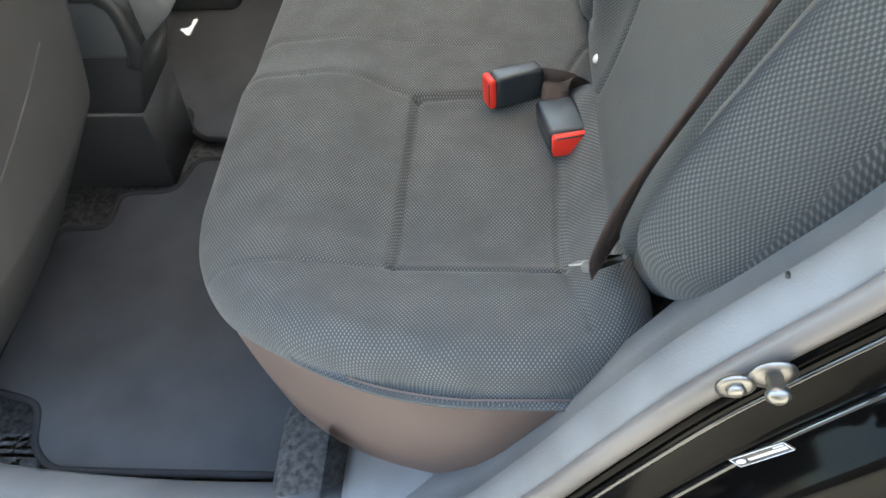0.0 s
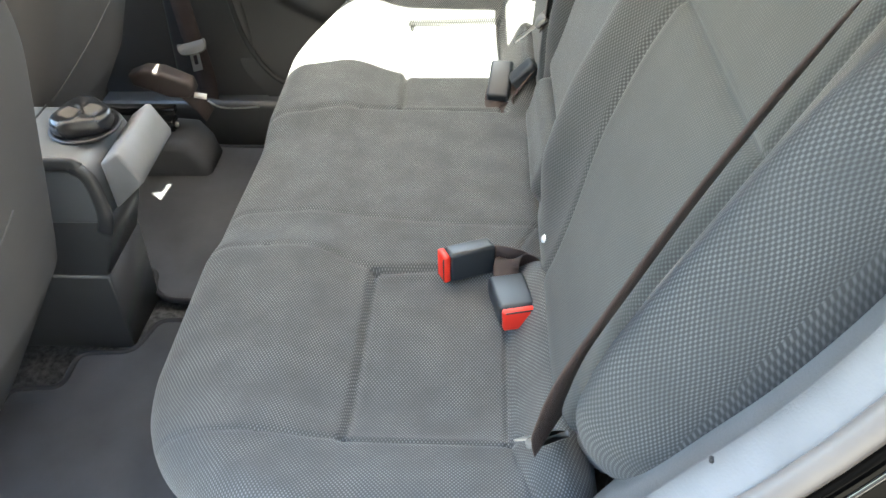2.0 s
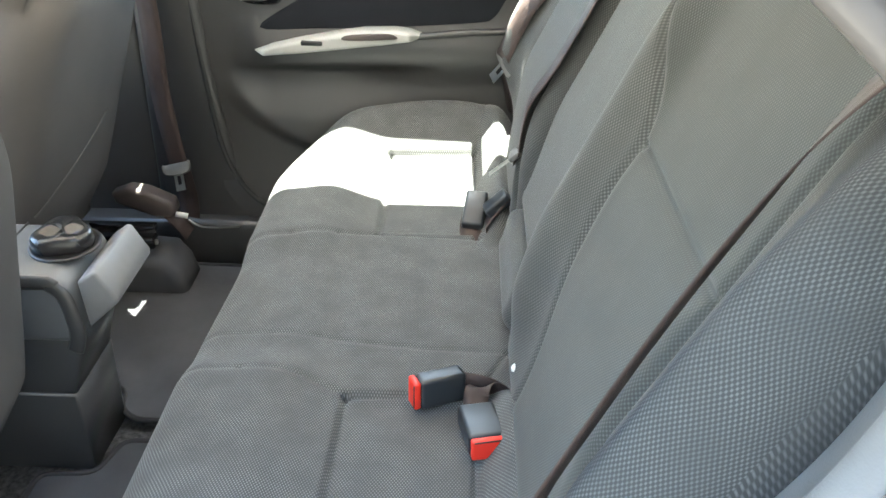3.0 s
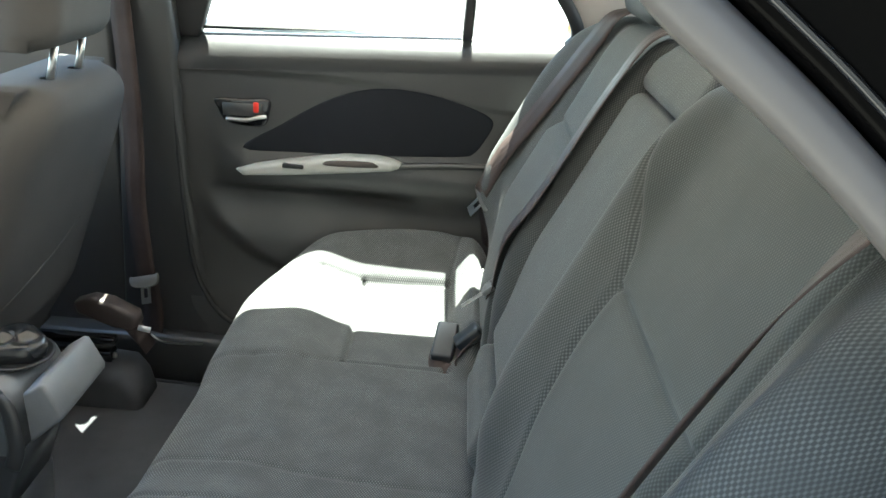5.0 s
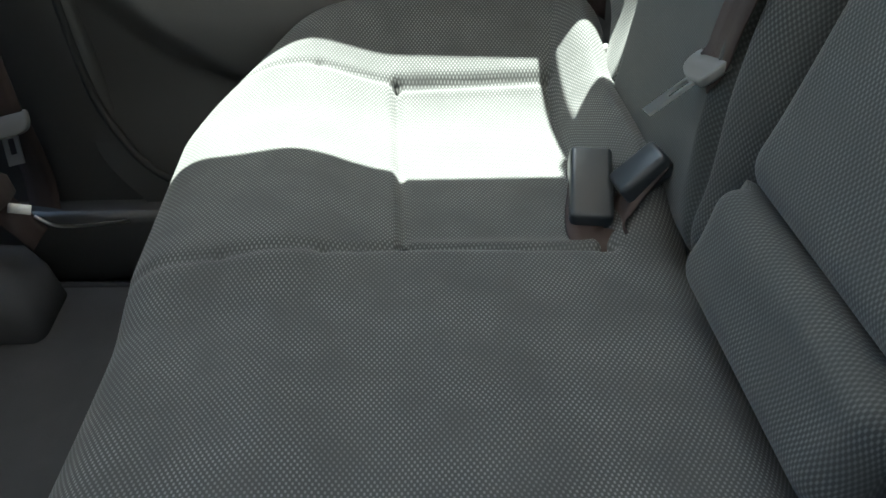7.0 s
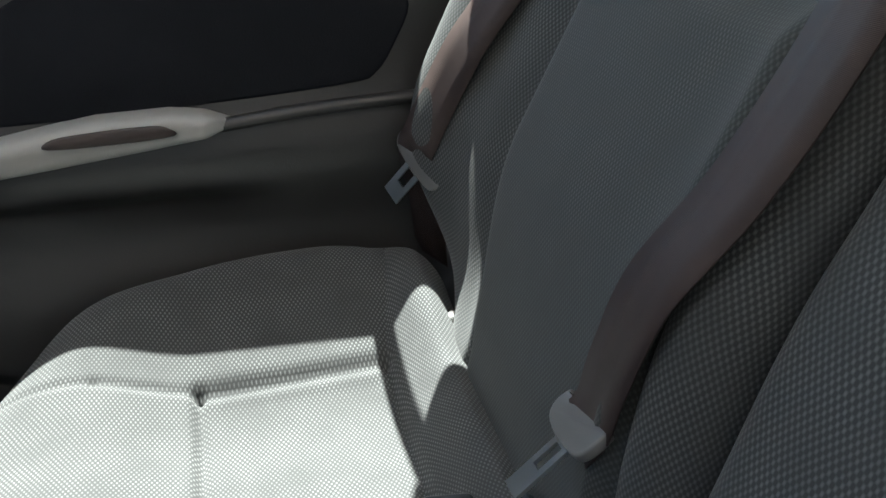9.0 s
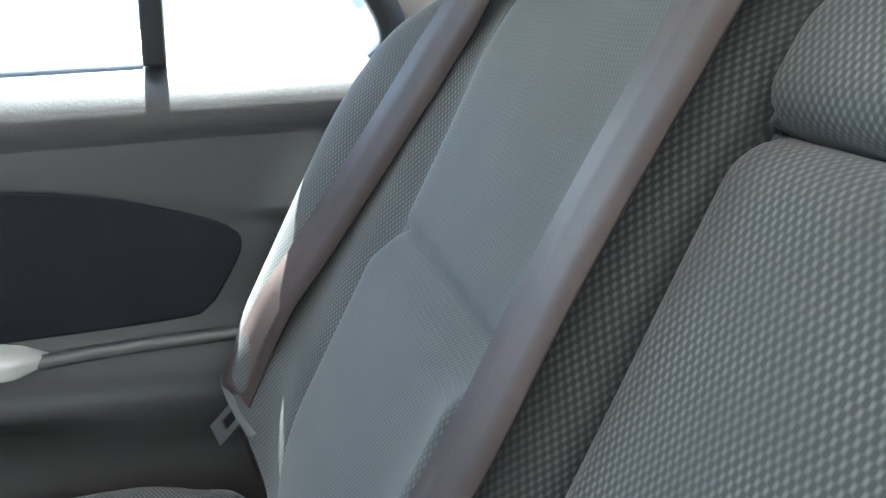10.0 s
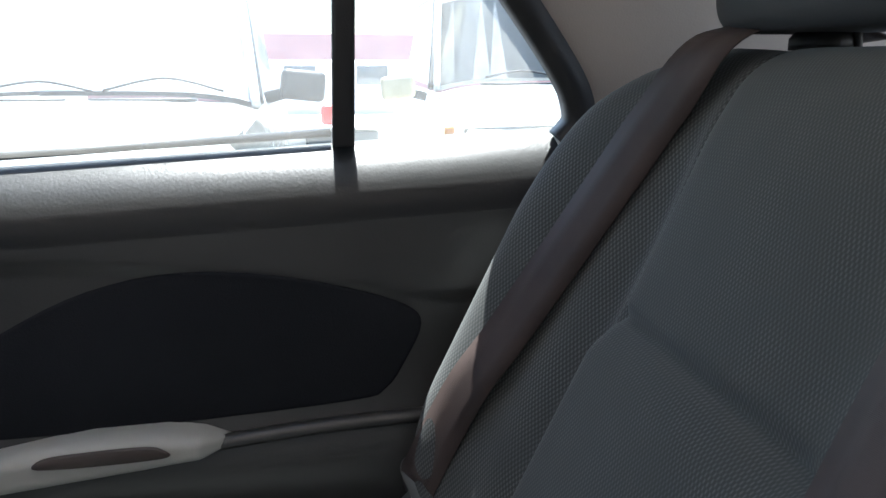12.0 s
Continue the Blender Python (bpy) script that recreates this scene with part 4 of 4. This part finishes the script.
def tongue(parent, m, length=0.036, size=1.0):
    """Belt tongue: a steel blade with a slot, and a grey plastic grip with two raised ears round the webbing."""
    obs = []
    m = m @ Matrix.Scale(size, 4)
    bm = bmesh.new()
    w, t = 0.011, 0.0012
    for x0, x1, y0, y1 in ((0.0, 0.012, -w, w), (0.012, 0.032, -w, -w + 0.006), (0.012, 0.032, w - 0.006, w), (0.032, length, -w, w)):
        box(x0, x1, y0, y1, -t, t, 0, 1, bm)
    bmesh.ops.transform(bm, matrix=m, verts=bm.verts)
    obs.append(part("blade", bm, M_STEEL, smooth=False))
    rim = [(-0.016, -0.033), (-0.017, -0.029), (-0.011, -0.0275), (-0.005, -0.024), (-0.003, -0.012), (-0.003, 0.012), (-0.005, 0.024), (-0.011, 0.0275), (-0.017, 0.029), (-0.016, 0.033), (-0.004, 0.034), (0.006, 0.028), (0.010, 0.013), (0.010, -0.013), (0.006, -0.028), (-0.004, -0.034)]
    rim = [tuple(p)[:2] for p in smooth_line([(x, y, 0) for x, y in rim], 3, True)]
    obs.append(part("grip", prism(rim, -0.0042, 0.0042, 0.0022, 2, lambda x, y, z: m @ Vector((x, z, y + 3.0 * max(0, abs(z) - 0.02) ** 1.2 * 0.2))), M_TONGUE, label="grey plastic grip with raised ears"))
    adopt(parent, *obs)


def frame_of(origin, down, side):
    """A pose whose x runs along down and whose y runs along side."""
    x = Vector(down).normalized()
    y = Vector(side)
    y = (y - x * y.dot(x)).normalized()
    z = x.cross(y)
    m = Matrix((x, y, z)).transposed().to_4x4()
    m.translation = Vector(origin)
    return m


def belt_guide(parent, y, half, top):
    """Moulded loop on the shelf through which the webbing leaves."""
    pts = [(0.775, y - half, 0.882), (0.772, y - half, 0.904), (0.770, y - half + 0.012, top), (0.770, y + half - 0.014, top - 0.004), (0.773, y + half, 0.900), (0.776, y + half + 0.006, 0.884)]
    a = part("guide", sweep(smooth_line(pts, 6), ring(0.0034, 10), (1, 0, 0)), M_DARKPL, label="black plastic belt guide")
    b = part("guide_base", box(0.770, 0.815, y - 0.046, y + 0.046, 0.868, 0.884, 0.005), M_DARKPL)
    adopt(parent, a, b)


def lie(y, z, off):
    """A point on the seat back's slope, brought forward by off."""
    return Vector((xb(z) - off, y, z))


def far_lie(y, z):
    """A point just off the far seat back."""
    return on_back(y, z, side_relief(y, z, 0.002, far_bolster, 0.018, 0.165, 0.18, 0.448, 0.69, False) + 0.009)


far_belt = thing("seat_belt", "dark brown seat belt hanging over the far seat back", "seat belt", (0.53, 0.6, 0.45), "seat belts")
w = part("webbing", strap([(0.515, 0.645, 0.37), (0.503, 0.620, 0.44), (0.487, 0.592, 0.506), (0.492, 0.582, 0.535)] + [far_lie(y, z) for y, z in ((0.560, 0.575), (0.551, 0.625), (0.542, 0.675), (0.532, 0.725), (0.521, 0.775), (0.510, 0.815))] + [(0.688, 0.490, 0.893), (0.750, 0.486, 0.907), (0.80, 0.480, 0.893)], across=lambda k: (0.45 - 0.4 * ramp(k, 66, 92), -0.80, 0.0)), M_BELT)
adopt(far_belt, w)
tongue(far_belt, frame_of((0.490, 0.592, 0.500), (-0.45, 0.36, -0.70), (0.45, -0.75, -0.45)), 0.050)
belt_guide(far_belt, 0.492, 0.032, 0.914)

mid_belt = thing("seat_belt", "dark brown middle seat belt lying on the far seat back", "seat belt", (0.53, 0.2, 0.45), "seat belts")
w = part("webbing", strap([(0.496, 0.213, 0.471), (0.501, 0.207, 0.488)] + [far_lie(y, z) + Vector((-0.004, 0, 0)) for y, z in ((0.197, 0.500), (0.183, 0.548))] + [lie(0.168, 0.637, 0.085), lie(0.161, 0.70, 0.085), lie(0.165, 0.77, 0.084), lie(0.167, 0.84, 0.080), (0.672, 0.172, 0.886), (0.706, 0.190, 0.905), (0.752, 0.225, 0.908), (0.80, 0.252, 0.893)], across=lambda k: (0.05, 0.95, 0.0)), M_BELT)
adopt(mid_belt, w)
tongue(mid_belt, frame_of((0.494, 0.213, 0.471), (-0.79, -0.09, -0.61), (-0.2, -0.97, 0.1)), 0.054, 0.92)
belt_guide(mid_belt, 0.252, 0.034, 0.914)

near_belt = thing("seat_belt", "dark brown seat belt lying along the near seat back", "seat belt", (0.5, -0.5, 0.4), "seat belts")
w = part("webbing", strap([(0.465, -0.560, 0.434), (0.463, -0.564, 0.452), (0.464, -0.571, 0.48), lie(-0.586, 0.55, 0.111), lie(-0.587, 0.62, 0.117), lie(-0.582, 0.70, 0.118), lie(-0.573, 0.78, 0.112), lie(-0.560, 0.85, 0.097), (0.690, -0.530, 0.893), (0.740, -0.505, 0.905), (0.80, -0.485, 0.892)], across=lambda k: (0.52 - 0.44 * ramp(k, 46, 74), 0.78, -0.25 + 0.17 * ramp(k, 46, 74))), M_BELT)
adopt(near_belt, w)
tongue(near_belt, frame_of((0.462, -0.548, 0.415), (-0.55, 0.30, -0.45), (0.55, 0.65, -0.50)), 0.040, 0.72)
belt_guide(near_belt, -0.490, 0.032, 0.914)

front_belt = thing("seat_belt", "dark brown front seat belt hanging on the middle pillar", "seat belt", (-0.22, 0.6, 0.4), "seat belts")
w = part("webbing", strap([(-0.250, 0.632, 0.86), (-0.235, 0.626, 0.60), (-0.234, 0.615, 0.42), (-0.218, 0.602, 0.268), (-0.216, 0.612, 0.235), (-0.220, 0.640, 0.15), (-0.225, 0.640, 0.09)], across=lambda k: (1, -0.25, 0)), M_BELT)
adopt(front_belt, w)
tongue(front_belt, frame_of((-0.216, 0.590, 0.245), (0.20, -0.50, -0.85), (1, -0.1, 0.30)), 0.045)


# ---- what lies behind the foot of the passenger seat ----
rails = thing("seat_track", "black steel seat track with brown cover under the passenger seat", "seat track", (-0.3, 0.52, 0.0))
adopt(rails, part("cover", prism([(-0.335, 0.228), (-0.300, 0.241), (-0.262, 0.236), (-0.208, 0.210), (-0.203, 0.186), (-0.218, 0.174), (-0.255, 0.176), (-0.33, 0.205)], 0.500, 0.545, 0.010, 3), M_COVER, label="dark brown plastic cover"),
      part("upper_track", box(-0.46, -0.255, 0.50, 0.525, 0.135, 0.152, 0.004, 2), M_GLOSS),
      part("lower_track", box(-0.46, -0.262, 0.495, 0.53, 0.095, 0.122, 0.004, 2), M_GLOSS),
      part("track_bolt", lathe([(0.006, 0), (0.006, 0.005), (0.003, 0.006)], 12, pose(-0.262, 0.51, 0.108, 0, 90, 0)), M_STEEL),
      part("carpet_hump", prism([(-0.40, 0.0), (-0.185, 0.0), (-0.200, 0.06), (-0.225, 0.095), (-0.40, 0.11)], 0.45, 0.57, 0.024, 4), M_MAT),
      part("anchor_strap", strap([(-0.235, 0.53, 0.185), (-0.215, 0.525, 0.165), (-0.20, 0.52, 0.150), (-0.19, 0.53, 0.12)], 0.035, 0.004, (0.3, 0.8, 0.5)), M_BELT),
      part("wire", tube([(-0.185, 0.525, 0.158), (-0.165, 0.53, 0.140), (-0.140, 0.56, 0.120), (-0.10, 0.60, 0.10)], 0.0022), M_STEEL))
tag = part("care_tag", box(-0.013, 0.013, -0.0008, 0.0008, -0.006, 0.006, 0, 1, None, pose(-0.195, 0.515, 0.175, -25, 14, 8)), M_WHITE)
tagged(tag, "small white fabric tag sticking out under the seat", "tag")


# ---- vehicles parked outside ----
M_WINDSCREEN = material("dark_car_glass", (0.10, 0.11, 0.12), 0.06, vary=0.05, bump=0.0, coat=0.6)
# Pale base colour stands in for sky glare on truck glass; also lamp lenses.
M_GLARE = material("pale_glass_painted_glare", (0.70, 0.71, 0.71), 0.15, metal=0.2, vary=0.05, bump=0.0, coat=0.6)
M_CREAM = material("cream_plastic", (0.55, 0.48, 0.30), 0.45, vary=0.1, bump=0.05)
M_AMBER = material("amber_lens", (0.85, 0.30, 0.04), 0.2, vary=0.1, bump=0.0)
M_REDLENS = material("red_lens", (0.60, 0.02, 0.02), 0.2, vary=0.1, bump=0.0)
M_TYRE = material("tyre_rubber", (0.025, 0.025, 0.026), 0.85, bump=0.3, grain=80)
M_GREYPAINT = material("grey_plastic_cover", (0.13, 0.14, 0.14), 0.45, vary=0.15, bump=0.1)
M_REDWALL = material("red_painted_wall", (0.72, 0.36, 0.36), 0.8, vary=0.15, scale=0.5, bump=0.3, grain=30)


def wheel(x, y, parent):
    m = pose(x, y, -0.34 + 0.33, 0, 90, 0)
    tyre = part("tyre", lathe([(0.20, -0.10), (0.31, -0.10), (0.33, -0.07), (0.33, 0.07), (0.31, 0.10), (0.20, 0.10)], 32, m), M_TYRE)
    rim = part("rim", lathe([(0.05, -0.07), (0.20, -0.085), (0.21, 0.085), (0.05, 0.07)], 24, m), M_STEEL)
    adopt(tyre, rim)
    adopt(parent, tyre)


def loft(rows, mat, name, parent, label=""):
    """A skin through rows of points, each row a list of (x, y, z), mirrored rows given whole."""
    bm = bmesh.new()
    g = [[bm.verts.new(p) for p in r] for r in rows]
    for a, b in zip(g, g[1:]):
        for k in range(len(a) - 1):
            bm.faces.new((a[k], a[k + 1], b[k + 1], b[k]))
    bmesh.ops.solidify(bm, geom=bm.faces[:], thickness=0.02)
    bmesh.ops.recalc_face_normals(bm, faces=bm.faces)
    adopt(parent, part(name, bm, mat, label=label))


def parked_truck(label, xc, y0, half, hood, cowl_y, mirror_mat, mirror_z, amber):
    """A white vehicle with its nose at y0, facing the car: hood, wings, windscreen, cab, mirrors, wipers, lamps."""
    t = thing("parked_truck", label, "truck", (xc, y0 + 2, -0.34), "parked vehicles")
    n = 14
    span = [-1 + 2 * k / n for k in range(n + 1)]

    def row(y, z, w, crown):
        return [(xc + w * s, y + 0.10 * abs(s) ** 3, z - crown * abs(s) ** 4) for s in span]

    h0 = hood - 0.10
    loft([row(y0 + 0.05, h0 - 0.07, half * 0.86, 0.05), row(y0 + 0.09, h0, half * 0.87, 0.06), row(y0 + 0.45, hood - 0.03, half * 0.90, 0.07), row(cowl_y, hood, half * 0.92, 0.07)], M_WHITE, "hood", t)
    loft([row(cowl_y + 0.02, hood + 0.015, half * 0.90, 0.07), row(cowl_y + 0.17, hood + 0.035, half * 0.90, 0.07)], M_GREYPAINT, "cowl", t)
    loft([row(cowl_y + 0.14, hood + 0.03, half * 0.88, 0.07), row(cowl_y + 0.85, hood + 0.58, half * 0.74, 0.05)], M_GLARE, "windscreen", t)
    loft([row(cowl_y + 0.86, hood + 0.585, half * 0.78, 0.05), row(cowl_y + 1.2, hood + 0.65, half * 0.78, 0.05), row(cowl_y + 2.0, hood + 0.62, half * 0.78, 0.06)], M_WHITE, "roof", t)
    for s in (-1, 1):
        def side(v, inset=0.0):
            return xc + s * (half - inset) * v
        wing = [(side(0.87), y0 + 0.10, h0 - 0.01), (side(0.90), cowl_y, hood - 0.07)]
        low = [(side(1.0), y0 + 0.22, 0.22), (side(1.0), cowl_y, 0.22)]
        mid_w = [(side(0.985), y0 + 0.18, h0 - 0.12), (side(0.985), cowl_y, hood - 0.18)]
        loft([wing, mid_w, low], M_WHITE, "wing", t)
        loft([[(side(0.90), cowl_y, hood - 0.06), (side(0.92), cowl_y + 2.0, hood - 0.04)], [(side(1.0), cowl_y, hood - 0.22), (side(1.0), cowl_y + 2.0, hood - 0.2)], [(side(0.98), cowl_y, -0.08), (side(0.98), cowl_y + 2.0, -0.08)]], M_WHITE, "door", t)
        for q, (ya, yb) in enumerate(((0.12, 0.86), (0.30, 1.0))):
            adopt(t, part("pillar", tube([(side(0.895), cowl_y + ya + 0.1 * q, hood - 0.04), (side(0.83), cowl_y + (ya + yb) / 2, hood + 0.28), (side(0.76), cowl_y + yb, hood + 0.59)], 0.022), M_WHITE if q == 0 else M_DARKPL))
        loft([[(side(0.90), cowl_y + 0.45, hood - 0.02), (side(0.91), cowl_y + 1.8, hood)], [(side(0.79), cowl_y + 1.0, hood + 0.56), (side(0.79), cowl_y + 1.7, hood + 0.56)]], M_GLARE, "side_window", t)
        mir = part("mirror", box(-0.11, 0.11, -0.05, 0.05, -0.075, 0.075, 0.03, 3, None, pose(xc + s * (half + 0.13), cowl_y + 0.35, mirror_z, 0, 6 * s, 12 * s)), mirror_mat)
        foot = part("mirror_arm", box(-0.05, 0.05, -0.03, 0.03, -0.03, 0.03, 0.008, 2, None, pose(xc + s * (half - 0.01), cowl_y + 0.37, mirror_z - 0.05, 0, -15 * s, 0)), M_DARKPL)
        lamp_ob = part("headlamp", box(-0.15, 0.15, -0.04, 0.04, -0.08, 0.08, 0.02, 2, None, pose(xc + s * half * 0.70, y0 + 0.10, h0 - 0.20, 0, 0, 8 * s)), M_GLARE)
        turn = part("turn_lamp", box(-0.028, 0.028, -0.06, 0.06, -0.085, 0.085, 0.012, 2, None, pose(xc + s * half * 0.955, y0 + 0.19, h0 - 0.19, 0, 0, 10 * s)), amber, label="amber corner lamp")
        adopt(mir, foot)
        adopt(lamp_ob, turn)
        adopt(t, mir, lamp_ob)
        wheel(xc + s * (half - 0.12), y0 + 0.75, t)
    front = row(y0 + 0.06, h0 - 0.10, half * 0.87, 0.02)
    loft([front, [(x, y - 0.01, h0 - 0.32) for x, y, z in front], [(xc + half * s, y0 + 0.02 + 0.14 * abs(s) ** 3, 0.10) for s in span]], M_WHITE, "nose", t)
    adopt(t, part("grille", box(xc - half * 0.42, xc + half * 0.42, y0 - 0.02, y0 + 0.08, h0 - 0.26, h0 - 0.13, 0.03, 3), M_DARKPL))
    adopt(t, part("grille_bar", box(xc - half * 0.43, xc + half * 0.43, y0 - 0.03, y0 + 0.02, h0 - 0.205, h0 - 0.18, 0.006, 2), M_WHITE))
    adopt(t, part("bumper", box(xc - half, xc + half, y0 - 0.08, y0 + 0.16, -0.02, 0.14, 0.04, 3), M_DARKPL))
    for xa, xe, rise in ((-0.55, 0.02, 0.02), (0.08, 0.72, 0.035)):
        adopt(t, part("wiper", tube([(xc + half * xa, cowl_y + 0.10, hood + 0.035), (xc + half * (xa + xe) / 2, cowl_y + 0.16, hood + 0.055 + rise), (xc + half * xe, cowl_y + 0.13, hood + 0.03)], 0.0065), M_DARKPL))
    for xa in (-0.62, 0.05):
        adopt(t, part("cowl_vent", box(xc + half * xa, xc + half * (xa + 0.55), cowl_y - 0.07, cowl_y - 0.02, hood - 0.01, hood + 0.006, 0.004, 1), M_DARKPL))


parked_truck("white truck with black mirrors parked facing the car", -0.62, 2.75, 0.84, 0.70, 3.85, M_DARKPL, 0.75, M_AMBER)
parked_truck("white truck with cream mirrors and amber corner lamps", 1.98, 4.15, 0.90, 0.735, 5.05, M_CREAM, 0.70, M_AMBER)


def far_pickup(xc, y0):
    """The tail of a pickup that stands between the two, with a dark covered load bed and red lamps."""
    t = thing("parked_pickup", "white pickup seen from behind with dark tailgate cover", "pickup", (xc, y0 + 2, -0.34), "parked vehicles")
    adopt(t, part("bed", box(xc - 0.80, xc + 0.80, y0, y0 + 1.9, -0.02, 0.34, 0.04, 3), M_WHITE))
    adopt(t, part("tailgate_cover", box(xc - 0.30, xc + 0.27, y0 - 0.04, y0 + 0.01, 0.02, 0.325, 0.02, 2), M_GREYPAINT, label="dark grey tailgate cover"))
    adopt(t, part("tailgate_cap", box(xc - 0.42, xc + 0.32, y0 - 0.05, y0 + 0.10, 0.335, 0.365, 0.01, 2), M_WHITE))
    adopt(t, part("tail_lamp", box(xc - 0.175, xc - 0.045, y0 + 0.15, y0 + 0.25, 0.36, 0.52, 0.03, 3), M_REDLENS, label="red tail lamp"))
    adopt(t, part("cab", prism([(y0 + 1.95, 0.0), (y0 + 3.3, 0.0), (y0 + 3.3, 0.45), (y0 + 2.9, 0.87), (y0 + 2.05, 0.87), (y0 + 1.95, 0.5)], -0.78, 0.78, 0.05, 3, lambda x, y, z: Vector((xc + y, x, z))), M_WHITE))
    for s in (-0.36, 0.36):
        adopt(t, part("rear_window", box(xc + s - 0.16, xc + s + 0.16, y0 + 1.90, y0 + 1.96, 0.63, 0.82, 0.02, 2), M_WINDSCREEN))
    for s in (-0.68, 0.68):
        wheel(xc + s, y0 + 0.8, t)


far_pickup(0.63, 6.5)
wall = part("boundary_wall", prism([(-6.0, -0.36), (9.0, -0.36), (9.0, 1.60), (-6.0, 1.60)], 25.0, 25.25, 0.03, 2), M_REDWALL)
tagged(wall, "long red painted boundary wall of the car park", "wall", kind="structure")
# Unseen wall added to cut sky light and darken reflections on the near side.
M_BLOCKER = material("dark_blocker_surface", (0.085, 0.082, 0.08), 0.9, vary=0.3, scale=0.8, bump=0.4, grain=60)
wall = part("near_sky_blocker", prism([(-9.0, -0.36), (9.0, -0.36), (9.0, 2.5), (-9.0, 2.5)], -2.85, -2.65, 0.03, 2), M_BLOCKER)
tagged(wall, "unseen dark wall added to block sky light from the near side", "wall", kind="structure")


# ---- small fittings of the near door opening ----
striker = thing("door_striker", "steel door striker bolted to the black door frame", "door striker", (0.54, -0.745, 0.53))
M_ZINC = material("dull_zinc_steel", (0.30, 0.29, 0.28), 0.38, metal=1.0, vary=0.3, scale=60, bump=0.15, grain=600)
adopt(striker, part("base_plate", lathe([(0.0125, 0), (0.0125, 0.002), (0.009, 0.003)], 24, pose(0.526, -0.733, 0.522, 90, 0, 0)), M_ZINC),
      part("bolt", lathe([(0.0065, 0), (0.0065, 0.004), (0.0035, 0.005)], 6, pose(0.526, -0.735, 0.522, 90, 0, 0)), M_ZINC),
      part("washer", lathe([(0.0145, 0), (0.015, 0.0015), (0.009, 0.003)], 28, pose(0.546, -0.733, 0.536, 90, 0, 0)), M_ZINC),
      part("pin", lathe([(0.0055, 0), (0.0055, 0.010), (0.0075, 0.011), (0.0075, 0.015), (0.004, 0.018)], 20, pose(0.546, -0.735, 0.536, 90, 0, 0)), M_ZINC))

M_LABEL = material("black_label_film", (0.012, 0.012, 0.014), 0.3, vary=0.1, bump=0.0)
M_PRINT = material("white_print", (0.75, 0.75, 0.78), 0.5, vary=0.1, bump=0.0)
plate = thing("identification_label", "black label with white frame and printed bars on the door frame", "label", (0.537, -0.79, 0.525))
lm = frame_of((0.529, -0.7862, 0.536), (0.72, 0, 0.69), (0, -1, 0)) @ Matrix.Scale(0.66, 4)
obs = [part("film", box(-0.027, 0.027, 0.0, 0.0012, -0.010, 0.010, 0.0003, 1, None, lm), M_LABEL)]
for xa, xc2, za, zc in ((-0.026, 0.026, 0.0088, 0.0095), (-0.026, 0.026, -0.0095, -0.0088), (-0.026, -0.0253, -0.0095, 0.0095), (0.0253, 0.026, -0.0095, 0.0095)):
    obs.append(part("border", box(xa, xc2, 0.0011, 0.0016, za, zc, 0, 1, None, lm), M_PRINT))
obs.append(part("printed_bar", box(-0.013, 0.0235, 0.0011, 0.0016, -0.0015, 0.003, 0, 1, None, lm), M_PRINT))
obs.append(part("printed_bar", box(0.014, 0.0235, 0.0011, 0.0016, -0.0062, -0.0042, 0, 1, None, lm), M_PRINT))
obs.append(part("emblem", lathe([(0.0042, 0), (0.0042, 0.0008)], 20, lm @ pose(-0.020, 0.0010, 0.0, -90, 0, 0)), M_PRINT))
adopt(obs[0], *obs[1:])
adopt(plate, obs[0])
for x, y, z in ((0.552, -0.692, 0.581), (0.481, -0.690, 0.452), (0.467, -0.690, 0.421)):
    clip = part("trim_clip", lathe([(0.0016, -0.004), (0.0016, 0.001), (0.001, 0.0016)], 12, pose(x, y, z, 60, -30, 0)), M_DARKPL)
    adopt(frame_near, clip)
kick = part("sill_end_trim", prism([(0.195, 0.02), (0.353, 0.02), (0.353, 0.126), (0.335, 0.134), (0.21, 0.126), (0.195, 0.112)], -0.665, -0.565, 0.008, 3), M_GREYPL)
adopt(frame_near, kick)
adopt(frame_near, part("sill_carpet", box(0.10, 0.192, -0.66, -0.50, -0.005, 0.085, 0.02, 3), M_CARPET))
